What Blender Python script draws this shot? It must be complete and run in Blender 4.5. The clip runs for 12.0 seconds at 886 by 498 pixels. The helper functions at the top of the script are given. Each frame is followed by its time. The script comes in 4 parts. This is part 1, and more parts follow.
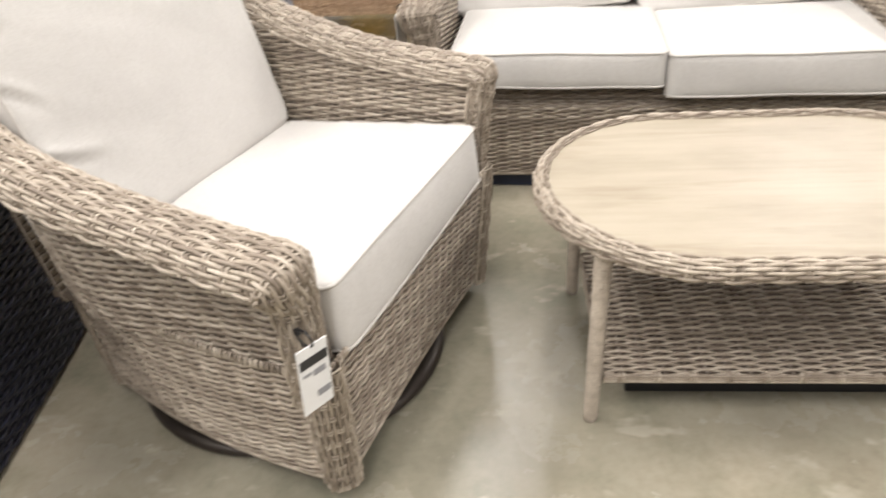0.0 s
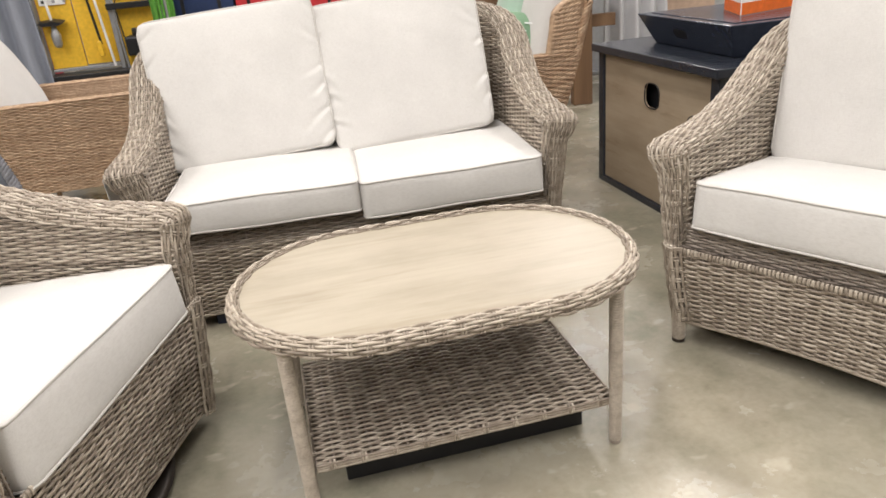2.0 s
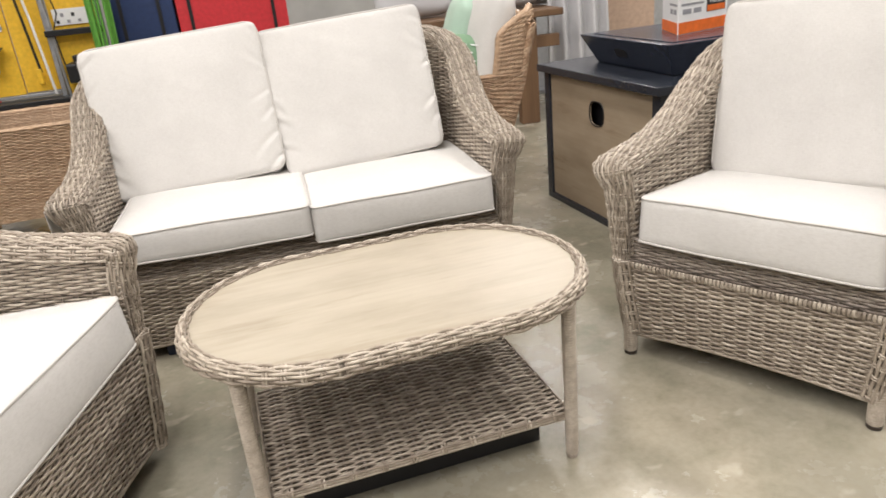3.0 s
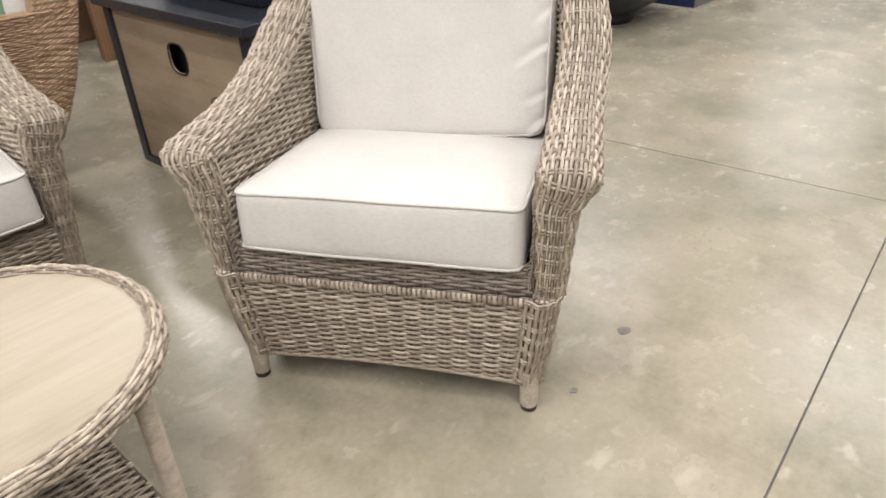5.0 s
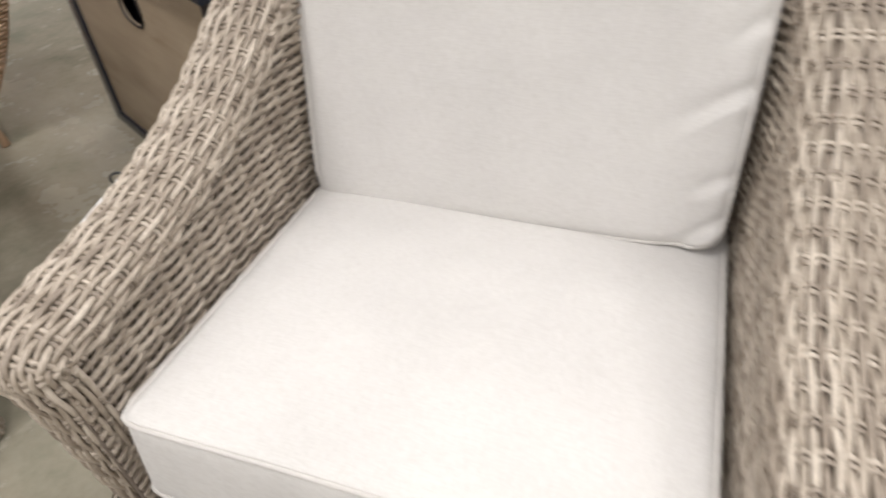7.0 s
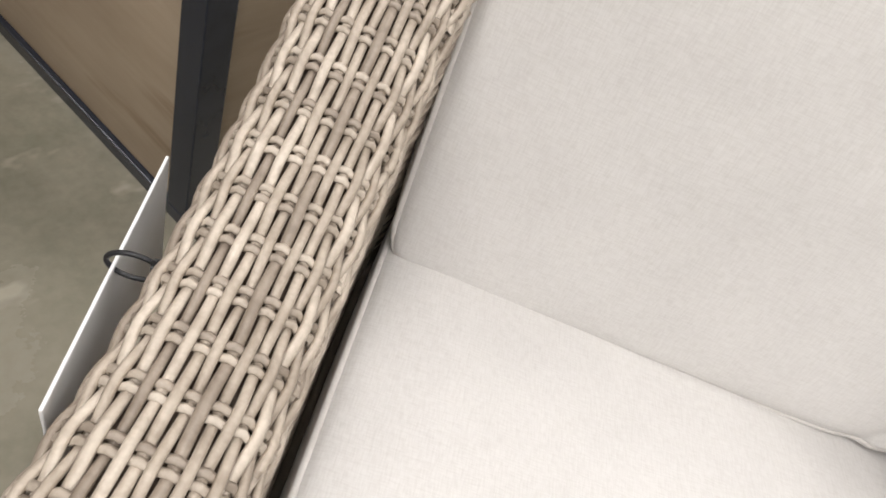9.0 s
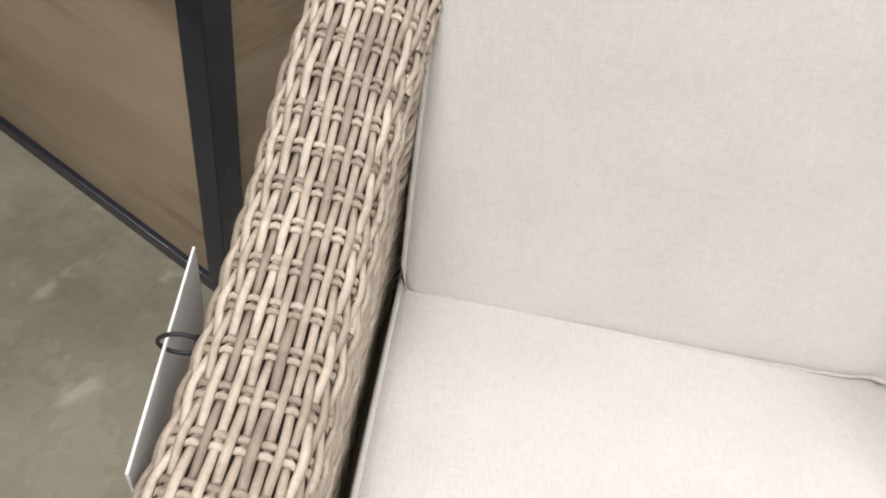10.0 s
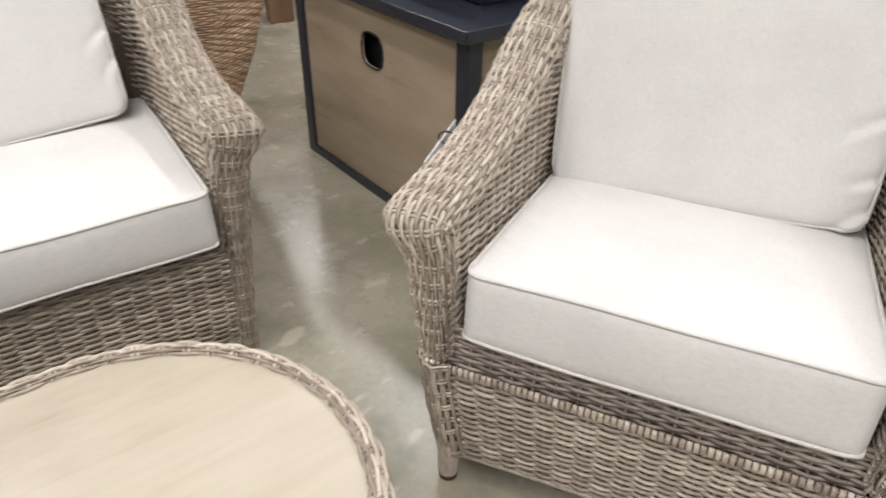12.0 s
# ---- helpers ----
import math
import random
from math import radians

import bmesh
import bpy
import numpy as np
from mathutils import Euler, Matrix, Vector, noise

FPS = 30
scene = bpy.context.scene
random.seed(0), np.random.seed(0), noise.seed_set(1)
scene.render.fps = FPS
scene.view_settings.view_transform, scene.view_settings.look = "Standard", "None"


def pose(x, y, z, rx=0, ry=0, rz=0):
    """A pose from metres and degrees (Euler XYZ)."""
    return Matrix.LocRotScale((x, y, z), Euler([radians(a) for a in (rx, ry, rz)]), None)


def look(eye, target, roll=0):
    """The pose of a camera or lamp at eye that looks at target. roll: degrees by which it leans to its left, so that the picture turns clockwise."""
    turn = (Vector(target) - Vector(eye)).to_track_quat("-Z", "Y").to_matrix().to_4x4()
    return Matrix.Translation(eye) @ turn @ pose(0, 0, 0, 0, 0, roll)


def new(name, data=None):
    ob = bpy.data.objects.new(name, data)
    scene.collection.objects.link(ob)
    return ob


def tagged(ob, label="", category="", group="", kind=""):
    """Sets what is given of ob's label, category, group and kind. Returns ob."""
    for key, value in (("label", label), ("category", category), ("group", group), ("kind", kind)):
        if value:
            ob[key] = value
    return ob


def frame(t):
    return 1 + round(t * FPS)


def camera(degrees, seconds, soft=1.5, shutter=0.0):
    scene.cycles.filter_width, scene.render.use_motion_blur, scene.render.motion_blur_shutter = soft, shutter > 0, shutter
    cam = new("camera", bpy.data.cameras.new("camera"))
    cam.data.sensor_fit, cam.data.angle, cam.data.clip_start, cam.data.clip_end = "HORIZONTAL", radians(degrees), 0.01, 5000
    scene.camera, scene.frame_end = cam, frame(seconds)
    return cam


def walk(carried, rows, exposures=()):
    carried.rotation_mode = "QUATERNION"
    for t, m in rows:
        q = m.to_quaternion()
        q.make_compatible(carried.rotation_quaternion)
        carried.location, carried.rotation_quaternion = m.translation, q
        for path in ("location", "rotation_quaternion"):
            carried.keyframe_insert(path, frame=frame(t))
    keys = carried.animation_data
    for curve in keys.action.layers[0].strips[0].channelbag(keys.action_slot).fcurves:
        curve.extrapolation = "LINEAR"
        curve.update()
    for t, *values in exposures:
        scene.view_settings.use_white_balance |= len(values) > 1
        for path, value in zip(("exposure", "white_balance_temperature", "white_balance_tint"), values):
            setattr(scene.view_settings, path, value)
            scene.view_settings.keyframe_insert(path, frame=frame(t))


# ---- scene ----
cam = camera(64.3, 12.0, soft=1.6, shutter=0.3)
PATH = [
    (0, (0.256, 0.046, 1.059), (0.031, 1.694, -0.053), -3.9),
    (0.5, (0.355, -0.024, 1.046), (0.378, 1.745, 0.115), -1.6),
    (1, (0.444, -0.124, 1.051), (0.597, 1.676, 0.191), -4.7),
    (1.5, (0.475, -0.149, 1.045), (0.746, 1.651, 0.217), -5.1),
    (2, (0.491, -0.159, 1.053), (0.823, 1.652, 0.273), -5.3),
    (2.5, (0.488, -0.162, 1.058), (0.87, 1.653, 0.309), -5.2),
    (2.7, (0.492, -0.167, 1.059), (0.901, 1.648, 0.324), -5.4),
    (4.3, (0.63, -0.037, 1.049), (1.504, 1.54, 0.182), -4.6),
    (4.5, (0.69, 0.033, 1.049), (1.659, 1.54, 0.161), -4.0),
    (5, (0.85, 0.189, 1.054), (2.043, 1.423, 0.026), -3.1),
    (5.5, (1.055, 0.334, 1.068), (2.156, 1.533, -0.093), -3.9),
    (6, (1.25, 0.428, 1.062), (2.31, 1.578, -0.186), -5.5),
    (6.5, (1.431, 0.599, 1.078), (2.559, 1.627, -0.216), -3.9),
    (7, (1.44, 0.826, 1.047), (2.332, 1.997, -0.307), -4.4),
    (7.5, (1.479, 1.042, 1.053), (2.21, 2.305, -0.314), -3.2),
    (7.7, (1.468, 1.104, 1.041), (2.27, 2.293, -0.353), 1.8),
    (9.3, (1.429, 1.415, 0.919), (2.698, 1.84, -0.567), 29.7),
    (9.5, (1.44, 1.407, 0.933), (2.704, 1.816, -0.562), 27.8),
    (10, (1.413, 1.353, 0.992), (2.612, 1.988, -0.477), 14.1),
    (10.5, (1.366, 1.092, 1.046), (2.442, 2.089, -0.313), -1.7),
    (11, (1.272, 0.915, 1.077), (2.344, 2.08, -0.145), -5.9),
    (11.5, (1.061, 0.782, 1.055), (2.111, 2.01, -0.122), -3.1),
    (12, (0.907, 0.679, 1.065), (1.861, 2.056, -0.028), 0.7),
]
walk(cam, [(t, look(eye, target, roll)) for t, eye, target, roll in PATH], exposures=[(0, 0.04, 6500, 10), (0.7, -0.03, 6500, 10), (2.7, -0.07, 6500, 10), (4.3, -0.09, 6500, 10), (5.5, -0.15, 6480, 10), (6.0, -0.18, 6400, 10), (6.6, -0.30, 6280, 10), (7.7, -0.27, 6320, 10), (9.3, -0.24, 6320, 10), (10.5, -0.20, 6320, 10), (12.0, -0.17, 6230, 10)])

# ---- world, lamps, exposure ----
world = bpy.data.worlds.new("world")
scene.world = world
world.use_nodes = True
world.node_tree.nodes["Background"].inputs[0].default_value = (0.9, 0.95, 1.0, 1)
world.node_tree.nodes["Background"].inputs[1].default_value = 0.04
LAMPS = [(-7.1, -2.0), (-7.1, 1.6), (-3.6, -5.4), (-3.6, -2.0), (-3.6, 1.6), (-0.1, -5.4), (-0.1, -2.0), (-0.1, 1.6), (-0.1, 6.3), (4.8, -2.0), (4.8, 1.6), (4.8, 6.3), (4.8, 10.7), (10.3, -2.0), (10.3, 1.6), (10.3, 6.3), (18.0, 1.6), (18.0, 5.4), (18.0, 10.7)]
LAMP_Z, LAMP_W = 6.0, 139.0


# ---- materials ----
def shader(name, rough=0.6, metal=0.0):
    m = bpy.data.materials.new(name)
    m.use_nodes = True
    b = m.node_tree.nodes["Principled BSDF"]
    b.inputs["Roughness"].default_value = rough
    b.inputs["Metallic"].default_value = metal
    return m, m.node_tree, b


def ramp(nt, fac, stops):
    r = nt.nodes.new("ShaderNodeValToRGB")
    e = r.color_ramp.elements
    while len(e) < len(stops):
        e.new(0.5)
    for k, (p, c) in zip(e, stops):
        k.position, k.color = p, (*c, 1)
    nt.links.new(fac, r.inputs[0])
    return r.outputs[0]


def noise_tex(nt, scale, detail=4.0, stretch=(1, 1, 1), rough=0.55):
    co = nt.nodes.new("ShaderNodeTexCoord")
    mp = nt.nodes.new("ShaderNodeMapping")
    mp.inputs["Scale"].default_value = stretch
    n = nt.nodes.new("ShaderNodeTexNoise")
    n.inputs["Scale"].default_value, n.inputs["Detail"].default_value = scale, detail
    n.inputs["Roughness"].default_value = rough
    nt.links.new(co.outputs["Object"], mp.inputs[0])
    nt.links.new(mp.outputs[0], n.inputs[0])
    return n.outputs[0]


def mixed(nt, kind, fac, a, b):
    x = nt.nodes.new("ShaderNodeMix")
    x.data_type, x.blend_type = "RGBA", kind
    for sock, val in ((x.inputs[0], fac), (x.inputs[6], a), (x.inputs[7], b)):
        if hasattr(val, "is_output"):
            nt.links.new(val, sock)
        else:
            sock.default_value = val if isinstance(val, float) else (*val, 1)
    return x.outputs[2]


def bump(nt, b, height, strength=0.3, dist=0.002):
    n = nt.nodes.new("ShaderNodeBump")
    n.inputs["Strength"].default_value, n.inputs["Distance"].default_value = strength, dist
    nt.links.new(height, n.inputs["Height"])
    nt.links.new(n.outputs[0], b.inputs["Normal"])


def plain(name, col, rough=0.5, metal=0.0, var=0.12, scale=30.0):
    m, nt, b = shader(name, rough, metal)
    n = noise_tex(nt, scale)
    lo = tuple(c * (1 - var) for c in col)
    hi = tuple(min(1, c * (1 + var)) for c in col)
    nt.links.new(ramp(nt, n, [(0.3, lo), (0.7, hi)]), b.inputs["Base Color"])
    bump(nt, b, n, 0.08, 0.001)
    return m


def strand_mat(name, stops, rough=0.45):
    """Woven resin strands: every strand its own tone, with fine streaks."""
    m, nt, b = shader(name, rough)
    g = nt.nodes.new("ShaderNodeNewGeometry")
    col = ramp(nt, g.outputs["Random Per Island"], stops)
    n = noise_tex(nt, 18.0, 3.0)
    n2 = noise_tex(nt, 260.0, 2.0)
    n3 = noise_tex(nt, 55.0, 2.0)
    col = mixed(nt, "MULTIPLY", 0.6, col, ramp(nt, n3, [(0.36, (0.62, 0.59, 0.56)), (0.62, (1, 1, 1))]))
    col = mixed(nt, "MULTIPLY", 0.7, col, ramp(nt, n, [(0.3, (0.76, 0.74, 0.72)), (0.7, (1, 1, 1))]))
    col = mixed(nt, "MULTIPLY", 0.45, col, ramp(nt, n2, [(0.35, (0.7, 0.68, 0.66)), (0.65, (1, 1, 1))]))
    nt.links.new(col, b.inputs["Base Color"])
    bump(nt, b, n2, 0.25, 0.0006)
    return m


WICKER = strand_mat("grey_wicker", [(0.0, (0.325, 0.272, 0.220)), (0.4, (0.445, 0.382, 0.312)), (0.75, (0.555, 0.485, 0.402)), (1.0, (0.66, 0.588, 0.497))])
# dark brown behind the weave: the shade of its gaps put into colour
WICKER_IN = plain("wicker_shade_brown", (0.15, 0.118, 0.092), 0.8)
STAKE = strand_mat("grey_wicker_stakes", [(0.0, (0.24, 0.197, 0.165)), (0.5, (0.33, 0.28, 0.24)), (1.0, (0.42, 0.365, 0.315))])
BROWN = strand_mat("brown_wicker", [(0.0, (0.43, 0.275, 0.168)), (0.5, (0.56, 0.385, 0.25)), (1.0, (0.67, 0.48, 0.325))])
BROWN_IN = plain("brown_liner", (0.28, 0.17, 0.095), 0.8)
BLACKW = strand_mat("black_wicker", [(0.0, (0.011, 0.013, 0.026)), (1.0, (0.033, 0.038, 0.068))])
BLACK_IN = plain("black_liner", (0.006, 0.006, 0.009), 0.8)


def cloth(name, col, weave=700.0):
    m, nt, b = shader(name, 0.85)
    if "Sheen Weight" in b.inputs:
        b.inputs["Sheen Weight"].default_value = 0.15
    n = noise_tex(nt, 7.0, 3.0)
    a = noise_tex(nt, weave, 2.0, (1, 0.12, 1))
    c = noise_tex(nt, weave, 2.0, (0.12, 1, 0.3))
    lo, hi = tuple(v * 0.93 for v in col), col
    k = ramp(nt, n, [(0.3, lo), (0.65, hi)])
    k = mixed(nt, "MULTIPLY", 0.5, k, ramp(nt, a, [(0.3, (0.86, 0.85, 0.84)), (0.6, (1, 1, 1))]))
    k = mixed(nt, "MULTIPLY", 0.5, k, ramp(nt, c, [(0.3, (0.86, 0.85, 0.84)), (0.6, (1, 1, 1))]))
    nt.links.new(k, b.inputs["Base Color"])
    bump(nt, b, a, 0.2, 0.0006)
    return m


LINEN = cloth("cream_cloth", (0.645, 0.628, 0.606))
WELT = cloth("welt_cloth", (0.60, 0.575, 0.545))
GREENC = cloth("green_cloth", (0.19, 0.32, 0.20))
MINTC = cloth("mint_cloth", (0.43, 0.58, 0.48))
GREYC = cloth("grey_cloth", (0.55, 0.55, 0.57))
SLING = cloth("sling_cloth", (0.26, 0.28, 0.33), 300.0)


def wood(name, dark, mid, light, along=0, rough=0.5, scale=5.0, ratio=0.1, marks=0.0):
    m, nt, b = shader(name, rough)
    st = [1.0, 1.0, 1.0]
    for k in range(3):
        st[k] = 1.6 * ratio if k == along else 1.6
    n = noise_tex(nt, scale, 6.0, st, 0.6)
    f = noise_tex(nt, scale * 22, 3.0, [0.03 if k == along else 1.0 for k in range(3)])
    k = ramp(nt, n, [(0.28, dark), (0.5, mid), (0.72, light)])
    if marks:
        g = noise_tex(nt, scale * 0.9, 5.0, [0.22 if c == along else 1.5 for c in range(3)], 0.7)
        k = mixed(nt, "MULTIPLY", marks, k, ramp(nt, g, [(0.53, (1, 1, 1)), (0.60, (0.72, 0.66, 0.6)), (0.64, (0.95, 0.93, 0.9)), (0.70, (0.55, 0.48, 0.42))]))
    k = mixed(nt, "MULTIPLY", 0.35 if ratio < 0.2 else 0.2, k, ramp(nt, f, [(0.3, (0.75, 0.72, 0.68)), (0.6, (1, 1, 1))]))
    nt.links.new(k, b.inputs["Base Color"])
    bump(nt, b, f, 0.12, 0.0008)
    return m


TOPWOOD = wood("pale_tabletop", (0.325, 0.280, 0.212), (0.42, 0.370, 0.290), (0.48, 0.430, 0.347), 0, 0.38, 3.6, 0.38, 0.5)
OAK = wood("oak_panel", (0.235, 0.178, 0.12), (0.315, 0.247, 0.172), (0.38, 0.305, 0.22), 1, 0.5, 4.0, 0.3, 0.8)
TEAK = wood("teak", (0.085, 0.045, 0.021), (0.135, 0.074, 0.037), (0.18, 0.104, 0.054), 2, 0.55, 5.0)
NAVY = plain("charcoal_metal", (0.038, 0.047, 0.072), 0.24, 0.2)
CHARCOAL = plain("charcoal_frame", (0.027, 0.031, 0.042), 0.26, 0.2)
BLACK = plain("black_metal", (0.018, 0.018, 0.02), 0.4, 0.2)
BRONZE = plain("bronze_metal", (0.05, 0.04, 0.034), 0.4, 0.4)
BLUEBOX = plain("navy_card", (0.012, 0.03, 0.10), 0.5)
PLINTH = plain("navy_plinth", (0.006, 0.011, 0.032), 0.5)
GREYBOX = plain("grey_card", (0.16, 0.16, 0.17), 0.5)
PAPER = plain("white_card", (0.80, 0.80, 0.80), 0.5, 0, 0.03)
PAPERB = plain("grey_print", (0.30, 0.30, 0.32), 0.6)
ORANGE = plain("orange_card", (0.80, 0.16, 0.02), 0.5)
INK = plain("dark_print", (0.02, 0.02, 0.022), 0.5)
FLECK = plain("scuff", (0.18, 0.165, 0.145), 0.6, 0, 0.4, 90.0)
YELLOW = plain("yellow_board", (0.78, 0.47, 0.03), 0.5)
RED = plain("red_plastic", (0.55, 0.03, 0.04), 0.45)
STEEL = plain("grey_steel", (0.38, 0.39, 0.41), 0.4, 0.5)
GREENL = plain("green_plastic", (0.10, 0.30, 0.04), 0.5)
WALLM = plain("store_wall", (0.50, 0.495, 0.48), 0.8, 0, 0.1, 2.0)
CEILM = plain("store_ceiling", (0.52, 0.52, 0.51), 0.8, 0, 0.05, 2.0)
GROUT = plain("joint_filler", (0.17, 0.158, 0.14), 0.9)
PINKISH = plain("tan_panel", (0.50, 0.36, 0.27), 0.6)


def concrete():
    m, nt, b = shader("polished_concrete", 0.28)
    big = noise_tex(nt, 0.9, 5.0, rough=0.6)
    mid = noise_tex(nt, 4.5, 7.0, rough=0.65)
    fine = noise_tex(nt, 60.0, 5.0)
    k = ramp(nt, big, [(0.30, (0.24, 0.226, 0.176)), (0.48, (0.33, 0.304, 0.24)), (0.62, (0.405, 0.362, 0.284)), (0.75, (0.465, 0.396, 0.304))])
    k = mixed(nt, "MULTIPLY", 0.8, k, ramp(nt, mid, [(0.32, (0.64, 0.67, 0.62)), (0.5, (0.95, 0.95, 0.93)), (0.66, (1, 1, 1))]))
    k = mixed(nt, "MULTIPLY", 0.5, k, ramp(nt, fine, [(0.3, (0.82, 0.8, 0.78)), (0.6, (1, 1, 1))]))
    spots = noise_tex(nt, 7.5, 3.0, (1.0, 1.7, 1.0), 0.5)
    k = mixed(nt, "MIX", ramp(nt, spots, [(0.63, (0, 0, 0)), (0.70, (0.42, 0.42, 0.42))]), k, (0.56, 0.51, 0.42))
    dark = noise_tex(nt, 2.6, 4.0, (1.4, 1.0, 1.0), 0.6)
    k = mixed(nt, "MULTIPLY", ramp(nt, dark, [(0.52, (0, 0, 0)), (0.66, (0.55, 0.55, 0.55))]), k, (0.68, 0.67, 0.64))
    nt.links.new(k, b.inputs["Base Color"])
    r = nt.nodes.new("ShaderNodeMapRange")
    r.inputs[3].default_value, r.inputs[4].default_value = 0.17, 0.35
    nt.links.new(mid, r.inputs[0])
    nt.links.new(r.outputs[0], b.inputs["Roughness"])
    bump(nt, b, mid, 0.05, 0.003)
    return m


CONCRETE = concrete()
LAMPM, _nt, _b = shader("lamp_diffuser", 0.5)
_b.inputs["Base Color"].default_value = (0.9, 0.9, 0.9, 1)
_b.inputs["Emission Color"].default_value = (1.0, 0.96, 0.9, 1)
_b.inputs["Emission Strength"].default_value = 6.0


# ---- mesh helpers ----
def arrays_mesh(name, verts, quads, mats, index=None, smooth=True):
    me = bpy.data.meshes.new(name)
    v = np.asarray(verts, dtype=np.float32).reshape(-1, 3)
    q = np.asarray(quads, dtype=np.int32).reshape(-1, 4)
    me.vertices.add(len(v))
    me.vertices.foreach_set("co", v.ravel())
    me.loops.add(q.size)
    me.loops.foreach_set("vertex_index", q.ravel())
    me.polygons.add(len(q))
    me.polygons.foreach_set("loop_start", np.arange(0, q.size, 4, dtype=np.int32))
    me.polygons.foreach_set("loop_total", np.full(len(q), 4, dtype=np.int32))
    for m in mats:
        me.materials.append(m)
    if index is not None:
        me.polygons.foreach_set("material_index", np.asarray(index, dtype=np.int32))
    me.polygons.foreach_set("use_smooth", np.full(len(q), smooth))
    me.update(calc_edges=True)
    me.validate()
    return me


def hang(ob, parent):
    if parent:
        ob.parent = parent
    return ob


def part(name, bm, material, parent=None, label="", smooth=False):
    me = bpy.data.meshes.new(name)
    bmesh.ops.recalc_face_normals(bm, faces=bm.faces)
    bm.to_mesh(me)
    bm.free()
    me.materials.append(material)
    if smooth:
        me.polygons.foreach_set("use_smooth", np.full(len(me.polygons), True))
    ob = hang(new(name, me), parent)
    return tagged(ob, label)


def thing(name, m, label, category, group="", kind=""):
    ob = new(name)
    ob.matrix_world = m
    ob.empty_display_size = 0.05
    return tagged(ob, label, category, group, kind)


def box(x0, x1, y0, y1, z0, z1, bevel=0.004, seg=2):
    bm = bmesh.new()
    bmesh.ops.create_cube(bm, size=1)
    for v in bm.verts:
        v.co = Vector(((x0 + x1) / 2 + v.co.x * (x1 - x0), (y0 + y1) / 2 + v.co.y * (y1 - y0), (z0 + z1) / 2 + v.co.z * (z1 - z0)))
    if bevel:
        bmesh.ops.bevel(bm, geom=bm.edges[:], offset=bevel, segments=seg, affect="EDGES", profile=0.5)
    return bm


def lathe(profile, seg=24):
    bm = bmesh.new()
    rings = [[bm.verts.new((r * math.cos(2 * math.pi * k / seg), r * math.sin(2 * math.pi * k / seg), z)) for k in range(seg)] for r, z in profile]
    for a, b in zip(rings, rings[1:]):
        for k in range(seg):
            bm.faces.new((a[k], a[(k + 1) % seg], b[(k + 1) % seg], b[k]))
    bm.faces.new(rings[0][::-1])
    bm.faces.new(rings[-1])
    return bm


def tube(points, r, seg=6, closed=False):
    """A round bar along a line of points, as arrays."""
    p = np.asarray(points, float)
    t = np.roll(p, -1, 0) - np.roll(p, 1, 0) if closed else np.gradient(p, axis=0)
    t /= np.linalg.norm(t, axis=1)[:, None] + 1e-9
    up = np.tile(np.array([0.0, 0.0, 1.0]), (len(p), 1))
    up[np.abs(t[:, 2]) > 0.95] = (1, 0, 0)
    b = np.cross(t, up)
    b /= np.linalg.norm(b, axis=1)[:, None]
    n = np.cross(b, t)
    a = np.arange(seg) * 2 * np.pi / seg
    v = p[:, None] + r * (np.cos(a)[None, :, None] * b[:, None] + np.sin(a)[None, :, None] * n[:, None])
    rows = len(p) if closed else len(p) - 1
    i, j = np.meshgrid(np.arange(rows), np.arange(seg), indexing="ij")
    i2, j2 = (i + 1) % len(p), (j + 1) % seg
    q = np.stack([i * seg + j, i * seg + j2, i2 * seg + j2, i2 * seg + j], -1).reshape(-1, 4)
    return v.reshape(-1, 3), q


def tube_part(name, points, r, material, parent, seg=6, closed=False, label=""):
    v, q = tube(points, r, seg, closed)
    return tagged(hang(new(name, arrays_mesh(name, v, q, [material])), parent), label)


# ---- weaving ----
def bilinear(a, b, c, d):
    a, b, c, d = (np.asarray(k, float) for k in (a, b, c, d))
    return lambda u, v: a * ((1 - u) * (1 - v))[..., None] + b * (u * (1 - v))[..., None] + c * (u * v)[..., None] + d * ((1 - u) * v)[..., None]


def frame_at(S, u, v, flip):
    e = 1e-3
    p = S(u, v)
    su = (S(u + e, v) - S(u - e, v)) / (2 * e)
    sv = (S(u, v + e) - S(u, v - e)) / (2 * e)
    n = np.cross(su, sv) * flip
    n /= np.linalg.norm(n, axis=-1)[..., None] + 1e-12
    return p, su, sv, n


def ribbon(p, n, half, thick, seg):
    """One strand: an oval bar along p that lies flat against the normals n."""
    t = np.gradient(p, axis=0)
    t /= np.linalg.norm(t, axis=1)[:, None] + 1e-12
    b = np.cross(t, n)
    b /= np.linalg.norm(b, axis=1)[:, None] + 1e-12
    a = np.arange(seg) * 2 * np.pi / seg + np.pi / seg
    half = np.broadcast_to(half, (len(p),))[:, None, None]
    v = p[:, None] + half * np.cos(a)[None, :, None] * b[:, None] + thick * np.sin(a)[None, :, None] * n[:, None]
    i, j = np.meshgrid(np.arange(len(p) - 1), np.arange(seg), indexing="ij")
    j2 = (j + 1) % seg
    q = np.stack([i * seg + j, i * seg + j2, (i + 1) * seg + j2, (i + 1) * seg + j], -1).reshape(-1, 4)
    return v.reshape(-1, 3), q


